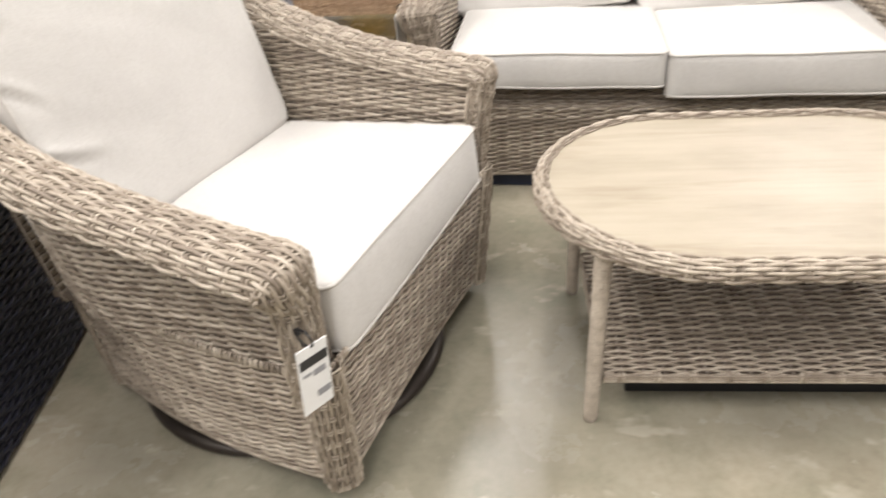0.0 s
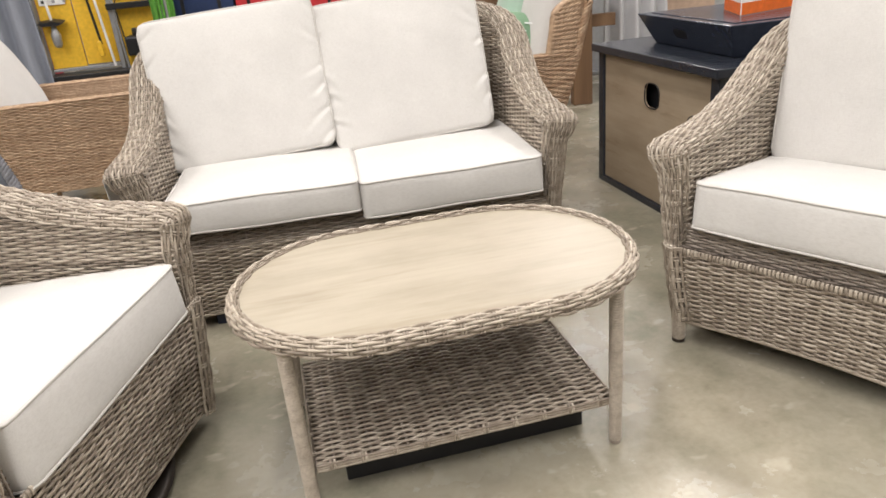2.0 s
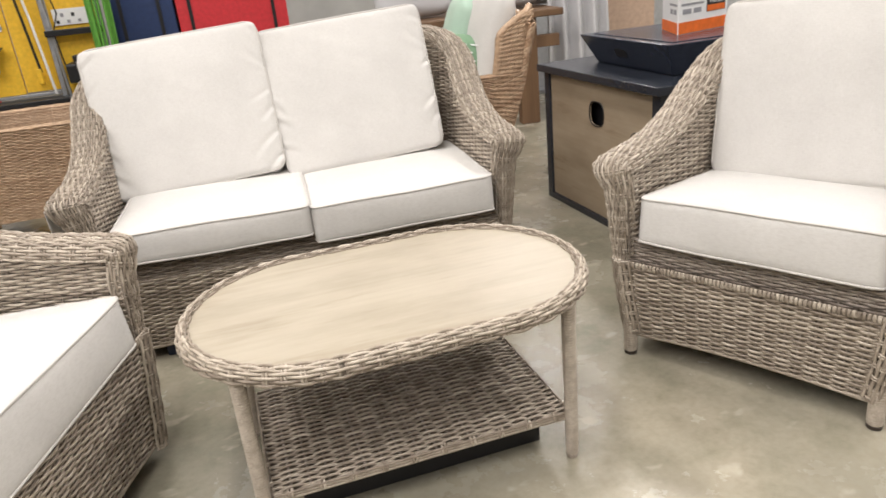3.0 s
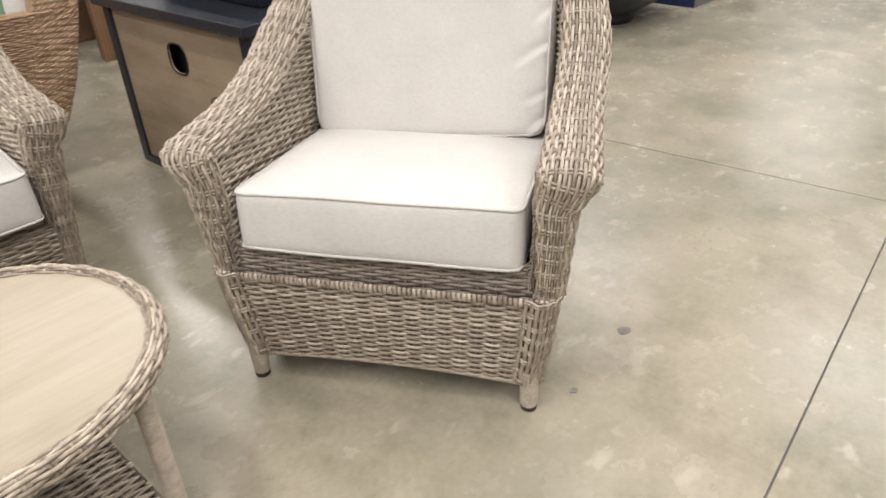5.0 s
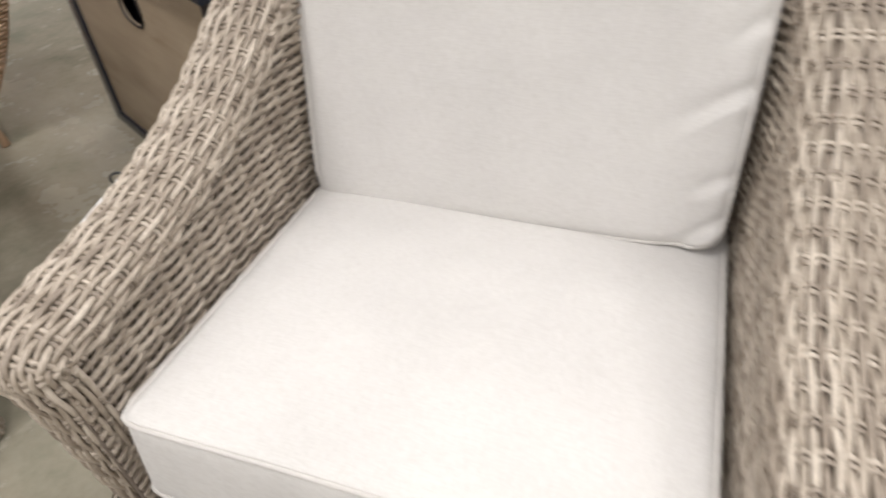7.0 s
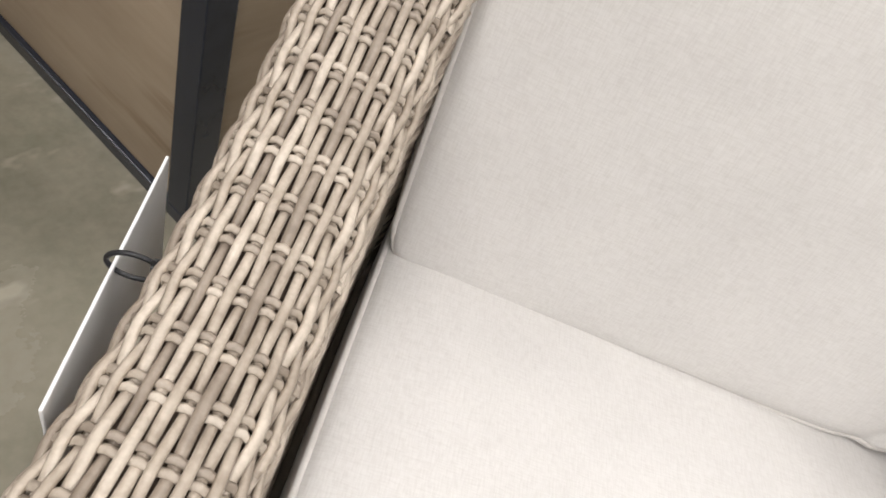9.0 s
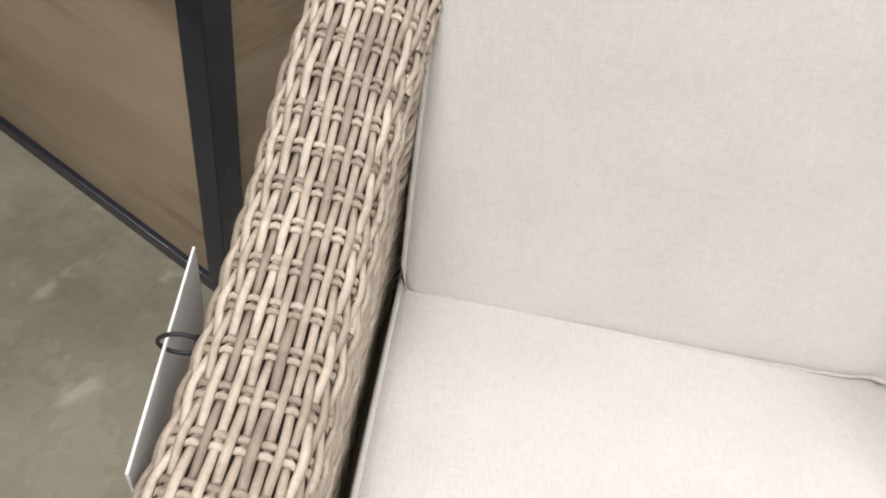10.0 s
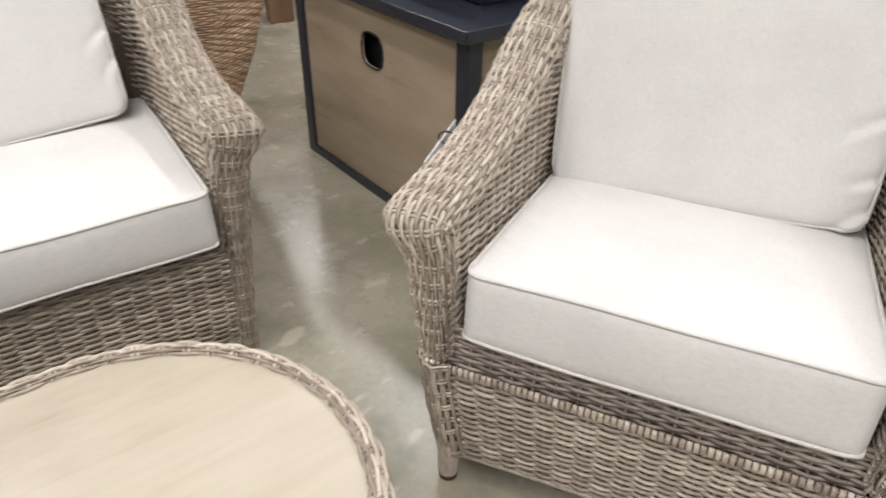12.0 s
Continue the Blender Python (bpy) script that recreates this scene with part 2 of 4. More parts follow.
def weave(name, S, nu, nv, mats, parent, flip=1, amp=0.0027, thick=0.0028, sub=3, seg=6, inside=None, pair=0.0034, fill=0.435, step=1, gap_sheet=None, label="", back=0.0085, wob=0.0006, tuck=1.0):
    """A woven panel on S(u, v): nv strands along u, over and under nu doubled stakes along v, and an added dark sheet
    behind for the shade in the gaps.
    """
    V, Q, I, base = [], [], [], 0
    rng = np.random.RandomState(len(name) * 7 + nu * 13 + nv)

    def put(v, q, mat):
        nonlocal base
        V.append(v), Q.append(q + base), I.append(np.full(len(q), mat))
        base += len(v)

    k = np.arange(nu * sub + 1)
    u = k / (nu * sub)
    for i in range(nv):
        v = np.full(len(u), (i + 0.5) / nv)
        p, su, sv, n = frame_at(S, u, v, flip)
        wave = np.cos(np.pi * k / sub + np.pi * (i // step))
        wave = np.sign(wave) * np.abs(wave) ** tuck
        p = p + n * (amp * wave)[:, None] + sv / nv * (0.05 * np.sin(k * 0.7 + rng.rand() * 9))[:, None] + n * (wob * rng.randn())
        half = np.linalg.norm(sv, axis=1) / nv * fill * (1 + 0.08 * rng.randn())
        keep = np.ones(len(u), bool) if inside is None else inside(p)
        runs = np.flatnonzero(np.diff(np.concatenate([[0], keep.astype(int), [0]])))
        for a, b in zip(runs[::2], runs[1::2]):
            if b - a > 2:
                put(*ribbon(p[a:b], n[a:b], half[a:b], thick, seg), 0)
    for j in range(nu + 1):
        for side in (-1, 1) if pair else (0,):
            i = np.arange(nv)
            v = (i + 0.5) / nv
            uu = np.full(nv, j / nu)
            p, su, sv, n = frame_at(S, uu, v, flip)
            su /= np.linalg.norm(su, axis=1)[:, None] + 1e-12
            inward = 1.0 if j == 0 else -1.0 if j == nu else 0.0
            p = p + su * (pair * (side + inward)) - n * (amp * (1.0 if pair else 0.25) * np.cos(np.pi * j + np.pi * (i // step)))[:, None]
            keep = np.ones(nv, bool) if inside is None else inside(p)
            runs = np.flatnonzero(np.diff(np.concatenate([[0], keep.astype(int), [0]])))
            for a, b in zip(runs[::2], runs[1::2]):
                if b - a > 2:
                    put(*ribbon(p[a:b], n[a:b], 0.0029, 0.0018, max(4, seg - 1)), len(mats) - 1 if len(mats) > 2 else 0)
    # added sheet, its dark colour stands in for shade between the strands
    L = gap_sheet or S
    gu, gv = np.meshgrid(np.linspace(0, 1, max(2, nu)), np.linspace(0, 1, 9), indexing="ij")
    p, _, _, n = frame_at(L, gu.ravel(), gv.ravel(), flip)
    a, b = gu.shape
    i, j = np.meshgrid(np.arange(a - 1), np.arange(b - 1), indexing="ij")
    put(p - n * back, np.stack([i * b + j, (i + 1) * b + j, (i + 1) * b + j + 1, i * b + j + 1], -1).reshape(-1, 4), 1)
    me = arrays_mesh(name, np.concatenate(V), np.concatenate(Q), mats, np.concatenate(I))
    ob = hang(new(name, me), parent)
    return tagged(ob, label, kind="stuff")


def spline(points, n):
    """A smooth line through rows of numbers, at n even steps."""
    p = np.asarray(points, float)
    d = np.linalg.norm(np.diff(p[:, :3], axis=0), axis=1)
    s = np.concatenate([[0], np.cumsum(d)])
    g = np.gradient(p, s, axis=0)
    x = np.linspace(0, s[-1], n)
    k = np.clip(np.searchsorted(s, x, side="right") - 1, 0, len(s) - 2)
    h = (s[k + 1] - s[k])[:, None]
    t = ((x - s[k]) / (s[k + 1] - s[k]))[:, None]
    out = (2 * t**3 - 3 * t**2 + 1) * p[k] + (t**3 - 2 * t**2 + t) * h * g[k] + (-2 * t**3 + 3 * t**2) * p[k + 1] + (t**3 - t**2) * h * g[k + 1]
    return out, s[-1]


def roll_surface(rows, rise=0.032, spread=100.0):
    """A rounded roll along rows of x, y, z, width, across-x, -y, -z."""
    P, length = spline(rows, 400)
    grid = np.linspace(0, 1, 400)
    ang = np.radians(np.linspace(-1.3, 1.3, 401) * spread)
    px, pz = np.sin(ang) * (1 + 0.12 * np.cos(ang) ** 2) * 0.05, -rise * np.sin(ang) ** 4 + 1.6 * rise * np.minimum(np.cos(ang), 0)
    arc = np.concatenate([[0], np.cumsum(np.hypot(np.diff(px), np.diff(pz)))])
    arc -= arc[200]
    arc /= np.interp(radians(spread), ang, arc)

    def S(u, v):
        u = np.asarray(u, float)
        cols = [np.interp(u, grid, P[:, c]) for c in range(7)]
        e = 2e-3
        t = np.stack([(np.interp(u + e, grid, P[:, c]) - np.interp(u - e, grid, P[:, c])) for c in range(3)], -1)
        t /= np.linalg.norm(t, axis=-1)[..., None] + 1e-12
        a = np.stack(cols[4:7], -1)
        a -= t * np.sum(a * t, -1)[..., None]
        a /= np.linalg.norm(a, axis=-1)[..., None] + 1e-12
        n = np.cross(a, t)
        w = cols[3]
        sf = np.interp(np.asarray(v) * 2 - 1, arc, ang)
        sn, cs = np.sin(sf), np.cos(sf)
        lat = sn * (1 + 0.12 * cs * cs) * w / 2
        up = -rise * sn**4 + 1.6 * rise * np.minimum(cs, 0)
        return np.stack(cols[:3], -1) + a * lat[..., None] + n * up[..., None]

    return S, length


# ---- cushions ----
def cushion(name, w, d, h, parent_pose, label, radius=0.018, puff=0.012, crease=0.0, seed=1, welt=True, mat=None, weltmat=None, group="", res=0.018, sag=0.0, pinch=0.0, taper=0.0, stretch=1.0, fold_sides=(-1, 1)):
    """A boxed cushion, w x d x h, its middle at the pose; creases run from its corners; a welt runs round both edges."""
    mat, weltmat = mat or LINEN, weltmat or WELT
    nx, ny, nz = max(4, int(w / res)), max(4, int(d / res)), max(4, int(h / res))
    V = {}

    def vert(i, j, k):
        key = (i, j, k)
        if key not in V:
            V[key] = len(V)
        return V[key]

    quads = []
    for i in range(nx):
        for j in range(ny):
            quads += [[vert(i, j, 0), vert(i, j + 1, 0), vert(i + 1, j + 1, 0), vert(i + 1, j, 0)], [vert(i, j, nz), vert(i + 1, j, nz), vert(i + 1, j + 1, nz), vert(i, j + 1, nz)]]
    for i in range(nx):
        for k in range(nz):
            quads += [[vert(i, 0, k), vert(i + 1, 0, k), vert(i + 1, 0, k + 1), vert(i, 0, k + 1)], [vert(i, ny, k), vert(i, ny, k + 1), vert(i + 1, ny, k + 1), vert(i + 1, ny, k)]]
    for j in range(ny):
        for k in range(nz):
            quads += [[vert(0, j, k), vert(0, j, k + 1), vert(0, j + 1, k + 1), vert(0, j + 1, k)], [vert(nx, j, k), vert(nx, j + 1, k), vert(nx, j + 1, k + 1), vert(nx, j, k + 1)]]
    g = np.array(list(V.keys()), float)
    p = np.stack([(g[:, 0] / nx - 0.5) * w, (g[:, 1] / ny - 0.5) * d, (g[:, 2] / nz - 0.5) * h], -1)
    half = np.array([w, d, h]) / 2

    def shape(p):
        rc = min(0.06, 2.6 * radius)
        q = p.copy()
        inner = np.stack([np.clip(q[:, 0], -half[0] + rc, half[0] - rc), np.clip(q[:, 1], -half[1] + rc, half[1] - rc)], -1)
        o = q[:, :2] - inner
        m = np.max(np.abs(o), axis=1)
        l = np.linalg.norm(o, axis=1) + 1e-9
        q[:, :2] = inner + o * (m / l)[:, None]
        core = np.stack([np.clip(q[:, c], -half[c] + radius, half[c] - radius) for c in range(3)], -1)
        o = q - core
        m = np.max(np.abs(o), axis=1)
        l = np.linalg.norm(o, axis=1) + 1e-9
        q = core + o * (m / l)[:, None]
        x, y, z = (q / half).T
        fx, fy, fz = 1 - np.abs(x) ** 2.5, 1 - np.abs(y) ** 2.5, 1 - z**2
        fx, fy, fz = np.clip(fx, 0, 1), np.clip(fy, 0, 1), np.clip(fz, 0, 1)
        q[:, 2] += z * (puff * fx * fy) - sag * fx * fy
        q[:, 1] += y * puff * 0.7 * fz * fx
        q[:, 0] += x * puff * 0.5 * fz * fy
        q[:, 0] *= 1 + taper * y
        if pinch:
            q[:, 2] *= 1 - pinch * (np.abs(x) * np.abs(y)) ** 3
            q[:, 0] *= 1 - 0.05 * pinch * (1 - y**2)
            q[:, 1] *= 1 - 0.05 * pinch * (1 - x**2)
        if crease:
            add = np.zeros(len(q))
            rng = np.random.RandomState(seed * 31 + 7)
            for cx in fold_sides:
                for k in range(6):
                    y0 = half[1] * (-0.86 + 0.32 * k + 0.07 * rng.randn())
                    ang = radians(rng.uniform(22, 58)) * (-1 if k < 4 else 1)
                    reach, deep = rng.uniform(0.05, 0.13) * (1.25 if k < 3 else 0.8) * stretch, rng.uniform(0.45, 1.0) * (1.0 if k < 4 else 0.6)
                    way = np.array([-cx * math.cos(ang), math.sin(ang)])
                    rel = q[:, :2] - np.array([cx * half[0], y0])
                    along, off = rel @ way, rel @ np.array([-way[1], way[0]])
                    off = off + 0.25 * np.clip(along, 0, reach) ** 2 / reach * rng.uniform(-1, 1)
                    wide = 0.0065 + 0.07 * np.clip(along, 0, reach)
                    env = np.clip(along / 0.012 + 0.6, 0, 1) * np.clip(1 - along / reach, 0, 1)
                    add += deep * env * (0.75 * np.exp(-((off - 1.5 * wide) / wide) ** 2) - np.exp(-(off / wide) ** 2))
            add += 0.15 * np.array([noise.noise(Vector((a * 6 + seed * 5, b * 6, c * 3))) for a, b, c in q])
            add += 0.1 * np.array([noise.noise(Vector((a * 3 - seed * 5, b * 22 + a * 10, c * 3))) for a, b, c in q])
            q[:, 2] += np.sign(z) * np.clip(np.abs(z) * 2 - 0.4, 0, 1) * crease * add
            q[:, 2] += 0.0042 * np.array([noise.noise(Vector((a * 4.5 + seed * 3, b * 4.5, 0.3))) for a, b, c in q]) * np.sign(z)
            q[:, 1] += 0.25 * crease * add * np.sign(y) * np.clip(np.abs(y) * 4 - 3, 0, 1)
        return q

    ob = new(name)
    ob.matrix_world = parent_pose
    ob.empty_display_size = 0.05
    tagged(ob, label, "cushion", group)
    me = arrays_mesh("cover", shape(p), quads, [mat])
    hang(new("cover", me), ob)
    if welt:
        for z in (1, -1):
            s = np.linspace(0, 1, 160, endpoint=False)
            per = 2 * (w + d)
            x, y = [], []
            for t in s * per:
                if t < w:
                    a, b = t - w / 2, -d / 2
                elif t < w + d:
                    a, b = w / 2, t - w - d / 2
                elif t < 2 * w + d:
                    a, b = w / 2 - (t - w - d), d / 2
                else:
                    a, b = -w / 2, d / 2 - (t - 2 * w - d)
                x.append(a), y.append(b)
            e = shape(np.stack([np.array(x), np.array(y), np.full(160, z * (h / 2 - radius * 0.25))], -1))
            e[:, :2] *= 1.002
            tube_part("welt", e, 0.0034, weltmat, ob, 6, True, "stitched welt cord")
    return ob


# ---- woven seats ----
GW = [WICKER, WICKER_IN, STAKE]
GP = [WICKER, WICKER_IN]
COL, ROW = 0.034, 0.0071
FINE = dict(sub=4, pair=0, amp=0.0018, thick=0.0026, fill=0.52, wob=0.0003, tuck=0.7)
BASKET = dict(sub=6, pair=0, amp=0.0031, thick=0.0033, fill=0.52, wob=0.0004, tuck=0.7)


def arm_rows(h, low=False, flat=False):
    side = [(h + 0.026, 0.012, 0.012, 0.040), (h + 0.030, 0.010, 0.15, 0.046)] if low else []
    side += [
        (h + 0.036, 0.004, 0.276, 0.058), (h + 0.041, -0.004, 0.36, 0.064), (h + 0.045, -0.010, 0.440, 0.073), (h + 0.048, -0.013, 0.482, 0.080), (h + 0.058, -0.016, 0.510, 0.097), (h + 0.063, -0.017, 0.529, 0.105), (h + 0.065, -0.013, 0.545, 0.107),
        (h + 0.065, 0.002, 0.556, 0.108), (h + 0.065, 0.06, 0.563, 0.108), (h + 0.061, 0.20, 0.578, 0.102),
    ]
    if low:
        side += [(h + 0.060, 0.36, 0.632, 0.100), (h + 0.064, 0.47, 0.705, 0.104), (h + 0.062, 0.555, 0.775, 0.104), (h + 0.040, 0.625, 0.826, 0.100), (h - 0.01, 0.685, 0.852, 0.095), (h - 0.10, 0.725, 0.862, 0.09)]
    elif flat:
        side += [(h + 0.062, 0.36, 0.608, 0.102), (h + 0.060, 0.48, 0.645, 0.102), (h + 0.045, 0.585, 0.692, 0.098), (h - 0.005, 0.665, 0.735, 0.095), (h - 0.10, 0.72, 0.765, 0.09)]
    else:
        side += [(h + 0.061, 0.36, 0.622, 0.102), (h + 0.058, 0.48, 0.686, 0.102), (h + 0.036, 0.585, 0.764, 0.098), (h - 0.022, 0.655, 0.812, 0.095), (h - 0.11, 0.71, 0.836, 0.09)]
    right = []
    for k, (x, y, z, w) in enumerate(side):
        turn = max(0.0, min(1.0, (k - len(side) + 4) / 3))
        a = np.array([1 - turn, turn, 0.0])
        a /= np.linalg.norm(a)
        right.append((x, y, z, w, *a))
    left = [(-x, y, z, w, ax, -ay, az) for x, y, z, w, ax, ay, az in right]
    return right, left


def wrapped_leg(r0, r1, z0, z1, step=0.0075):
    prof = [(r0 * 0.7, z0), (r0 * 0.95, z0 + 0.004)]
    z = z0 + 0.006
    while z < z1:
        f = (z - z0) / (z1 - z0)
        r = r0 + (r1 - r0) * f
        prof += [(r - 0.0034, z), (r, z + step * 0.3), (r, z + step * 0.7)]
        z += step
    return lathe(prof, 16)


def woven_seat(name, h, m, label, category, swivel=False, fine=True, legged=False):
    """An armchair or loveseat of woven strands: h is half the width between its arms."""
    seat = thing(name, m, label, category)
    sub, seg = (4, 6) if fine else (3, 5)
    right, left = arm_rows(h, legged, swivel)
    sides = ((1, right), (-1, left))
    for s, rows in sides:
        S, length = roll_surface(rows)
        nv = 20
        weave("arm_rail", S, int(length / 0.031), nv, GP, seat, -1, amp=0.0027, thick=0.0030, sub=sub, seg=seg, pair=0.0036, fill=0.48)
        P, _ = spline(rows, 300)
        top = P[P[:, 2] > 0.555]
        order = np.argsort(top[:, 1])
        ty, tz, tx = top[order, 1], top[order, 2], np.abs(top[order, 0])
        depth = 0.71
        for outer in (0, 1):
            z0, z1 = (0.30, 0.84) if not outer else (0.30 if swivel else 0.27, 0.84)

            def X(y, z, outer=outer, z0=z0):
                zt = np.interp(y, ty, tz) - 0.028
                f = np.clip((z - z0) / (zt - z0), 0, 1.2)
                xt = np.interp(y, ty, tx)
                return (h + (0.036 if swivel else 0.026)) * (1 - f) + np.maximum(xt - 0.004 - 0.020 * np.clip((y - 0.40) / 0.2, 0, 1.2) ** 2, h + 0.014) * f - 0.085 * (1 - 0.7 * np.clip(f, 0, 1)) * np.clip((y - 0.36) / 0.27, 0, 1) ** 2 if outer else (h + 0.004) * (1 - f) + (xt - 0.046) * f - 0.06 * (1 - 0.7 * np.clip(f, 0, 1)) * np.clip((y - 0.45) / 0.2, 0, 1) ** 2

            def S2(u, v, X=X, z0=z0, z1=z1):
                y, z = 0.0 + np.asarray(u) * depth, z0 + np.asarray(v) * (z1 - z0)
                return np.stack([s * X(y, z), y, z], -1)

            def L2(u, v, X=X, z0=z0, outer=outer):
                y = 0.0 + np.asarray(u) * (0.605 if outer else 0.66)
                z = z0 + np.asarray(v) * (np.interp(y, ty, tz) - 0.028 - z0)
                return np.stack([s * X(y, z), y, z], -1)

            flip = s * (1 if outer else -1)
            weave("side_panel", S2, int(depth / COL), int((z1 - z0) / ROW), GW, seat, flip, **BASKET, seg=5, inside=lambda p, outer=outer: (p[:, 2] < np.interp(p[:, 1], ty, tz) - 0.020) & (p[:, 1] < (0.64 if outer else 0.655) + 0.21 * (p[:, 2] - 0.29)), gap_sheet=L2)
    # the backrest, curved along its top
    drop = 0.09 if swivel else 0.0 if legged else 0.025
    def ztop(x):
        return np.interp(np.abs(x), [0, h - 0.1, h - 0.02, h + 0.05], [0.85 - drop, 0.85 - drop, 0.83 - drop, 0.79 - drop])

    for outer in (0, 1):
        def SB(u, v, outer=outer):
            u, v = np.asarray(u), np.asarray(v)
            x = (u * 2 - 1) * (h + (0.05 * v - 0.065 if outer else 0.0))
            z = 0.29 + v * 0.57
            y = (0.635 + 0.125 * v if outer else 0.60 + 0.105 * v) - 0.02 * (x / h) ** 2 - (0.03 * (2 * u - 1) ** 6 if outer else 0.0)
            return np.stack([x, y, z], -1)

        weave("back_panel", SB, int(2 * h / COL), 74, GW, seat, -1 if outer else 1, seg=4, **{**BASKET, "sub": 4}, inside=lambda p: p[:, 2] < ztop(p[:, 0]))
    top = [(k * h + o, y, z - drop, 0.09) for k, o, y, z in ((-1, 0.10, 0.725, 0.862), (-0.4, 0, 0.74, 0.872), (0.4, 0, 0.74, 0.872), (1, -0.10, 0.725, 0.862))]
    ST, length = roll_surface([(x, y, z, w, 0, 1, 0) for x, y, z, w, *_ in top[::-1]])
    weave("top_rail", ST, max(8, int(length / 0.03)), 13, GW, seat, -1, sub=3, seg=5)
    # recessed seat frame; its darker strand tone paints in shade under the cushion
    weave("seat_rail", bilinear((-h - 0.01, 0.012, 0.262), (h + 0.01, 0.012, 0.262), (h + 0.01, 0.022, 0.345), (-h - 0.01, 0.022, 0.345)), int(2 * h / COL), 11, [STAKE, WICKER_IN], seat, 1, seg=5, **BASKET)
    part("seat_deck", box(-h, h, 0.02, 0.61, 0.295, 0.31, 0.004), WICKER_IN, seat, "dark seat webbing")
    # the skirt below, slightly proud, with an arched lower edge
    zt, zb = 0.278, 0.042 if legged else 0.060
    if swivel:
        zt, zb = 0.328, 0.050
    a, b = (h + 0.012, h + 0.008) if legged else (h + 0.044, h + 0.018)
    y0, y1, yb0, yb1 = (0.012, 0.63, 0.03, 0.61) if legged else (-0.008, 0.63, 0.010, 0.61)

    def arch(p0, p1, q0, q1, rise, bow=0.0):
        p0, p1, q0, q1 = (np.asarray(k, float) for k in (p0, p1, q0, q1))

        def S(u, v):
            u, v = np.asarray(u)[..., None], np.asarray(v)[..., None]
            low = p0 * (1 - u) + p1 * u + np.array([0, 0, rise]) * (1 - (2 * u - 1) ** 2)
            return low * (1 - v) + (q0 * (1 - u) + q1 * u) * v + np.array([bow, 0, 0]) * (1 - (2 * u - 1) ** 2)
        return S

    rise = 0.015
    ar, br, bow = (a - 0.028, b - 0.010, 0.0) if legged else (a - 0.095, b - 0.075, 0.040)
    nz = int((zt - zb) / ROW)
    weave("skirt_front", arch((-b, yb0, zb), (b, yb0, zb), (-a, y0, zt), (a, y0, zt), rise), int(2 * a / COL), nz, GW, seat, 1, seg=seg, **BASKET)
    weave("skirt_back", arch((br, yb1, zb), (-br, yb1, zb), (ar, y1, zt), (-ar, y1, zt), rise), int(2 * a / COL), nz, GW, seat, 1, seg=5, **BASKET)
    weave("skirt_side", arch((b, yb0, zb), (br, yb1, zb), (a, y0, zt), (ar, y1, zt), rise, bow), 17, nz, GW, seat, 1, seg=seg, **BASKET)
    weave("skirt_side", arch((-br, yb1, zb), (-b, yb0, zb), (-ar, y1, zt), (-a, y0, zt), rise, -bow), 17, nz, GW, seat, 1, seg=seg, **BASKET)
    for hem in (arch((-b, yb0, zb), (b, yb0, zb), (-a, y0, zt), (a, y0, zt), rise), arch((b, yb0, zb), (br, yb1, zb), (a, y0, zt), (ar, y1, zt), rise, bow), arch((-br, yb1, zb), (-b, yb0, zb), (-ar, y1, zt), (-a, y0, zt), rise, -bow)):
        u = np.linspace(0, 1, 40)
        tube_part("skirt_hem", hem(u, 0 * u), 0.0046, WICKER, seat, 8)
    for sx in (-1, 1):
        for top_y, low_y, front in ((y1, yb1, 0),) if legged else ((y0, yb0, 1), (y1, yb1, 0)):
            d = np.array([sx, -1.0 if front else 1.0, 0]) / math.sqrt(2)
            pa, pb = (a, b) if front else (ar, br)
            across = np.array([-d[1], d[0], 0])
            rows = [(sx * (pb - 0.002) + d[0] * 0.006, low_y + d[1] * 0.006, zb - 0.012 if swivel else zb + 0.008, 0.066, *across), (sx * (pa + pb) / 2 + d[0] * 0.006, (top_y + low_y) / 2 + d[1] * 0.006, (zb + zt) / 2, 0.069, *across), (sx * pa + d[0] * 0.005, top_y + d[1] * 0.005, zt + 0.006, 0.071, *across)]
            SP, length = roll_surface(rows, 0.030, 100)
            weave("corner_post", SP, max(6, int(length / 0.030)), 11, GP, seat, -1, amp=0.0016, sub=sub, seg=seg, pair=0.0034)
    # bound edge along the skirt's top
    for p, q in (((-a, y0 - 0.002), (a, y0 - 0.002)), ((a + 0.002, y0), (ar + 0.002, y1)), ((ar, y1 + 0.002), (-ar, y1 + 0.002)), ((-ar - 0.002, y1), (-a - 0.002, y0))):
        if legged:
            break
        length = math.hypot(q[0] - p[0], q[1] - p[1])
        n = int(length / 0.0098)
        V, Q = [], []
        for k in range(n):
            f = (k + 0.5) / n
            x, y = p[0] + (q[0] - p[0]) * f, p[1] + (q[1] - p[1]) * f
            if abs(q[1] - p[1]) > 0.1:
                x += math.copysign(bow, x) * (1 - (2 * f - 1) ** 2)
            ang = np.linspace(-0.7, 3.6, 9)
            out = np.array([(q[1] - p[1]) / length, -(q[0] - p[0]) / length])
            ring = np.stack([x + out[0] * 0.0042 * np.cos(ang - 0.9), y + out[1] * 0.0042 * np.cos(ang - 0.9), zt + 0.001 + 0.0085 * np.sin(ang - 0.9)], -1)
            t = np.array([(q[0] - p[0]) / length, (q[1] - p[1]) / length, 0])
            nn = ring - np.array([x, y, zt])
            nn /= np.linalg.norm(nn, axis=1)[:, None]
            v, qd = ribbon(ring + nn * 0.0004 * math.sin(k * 3.7), nn, 0.0048, 0.0010, 5)
            Q.append(qd + sum(len(w) for w in V)), V.append(v)
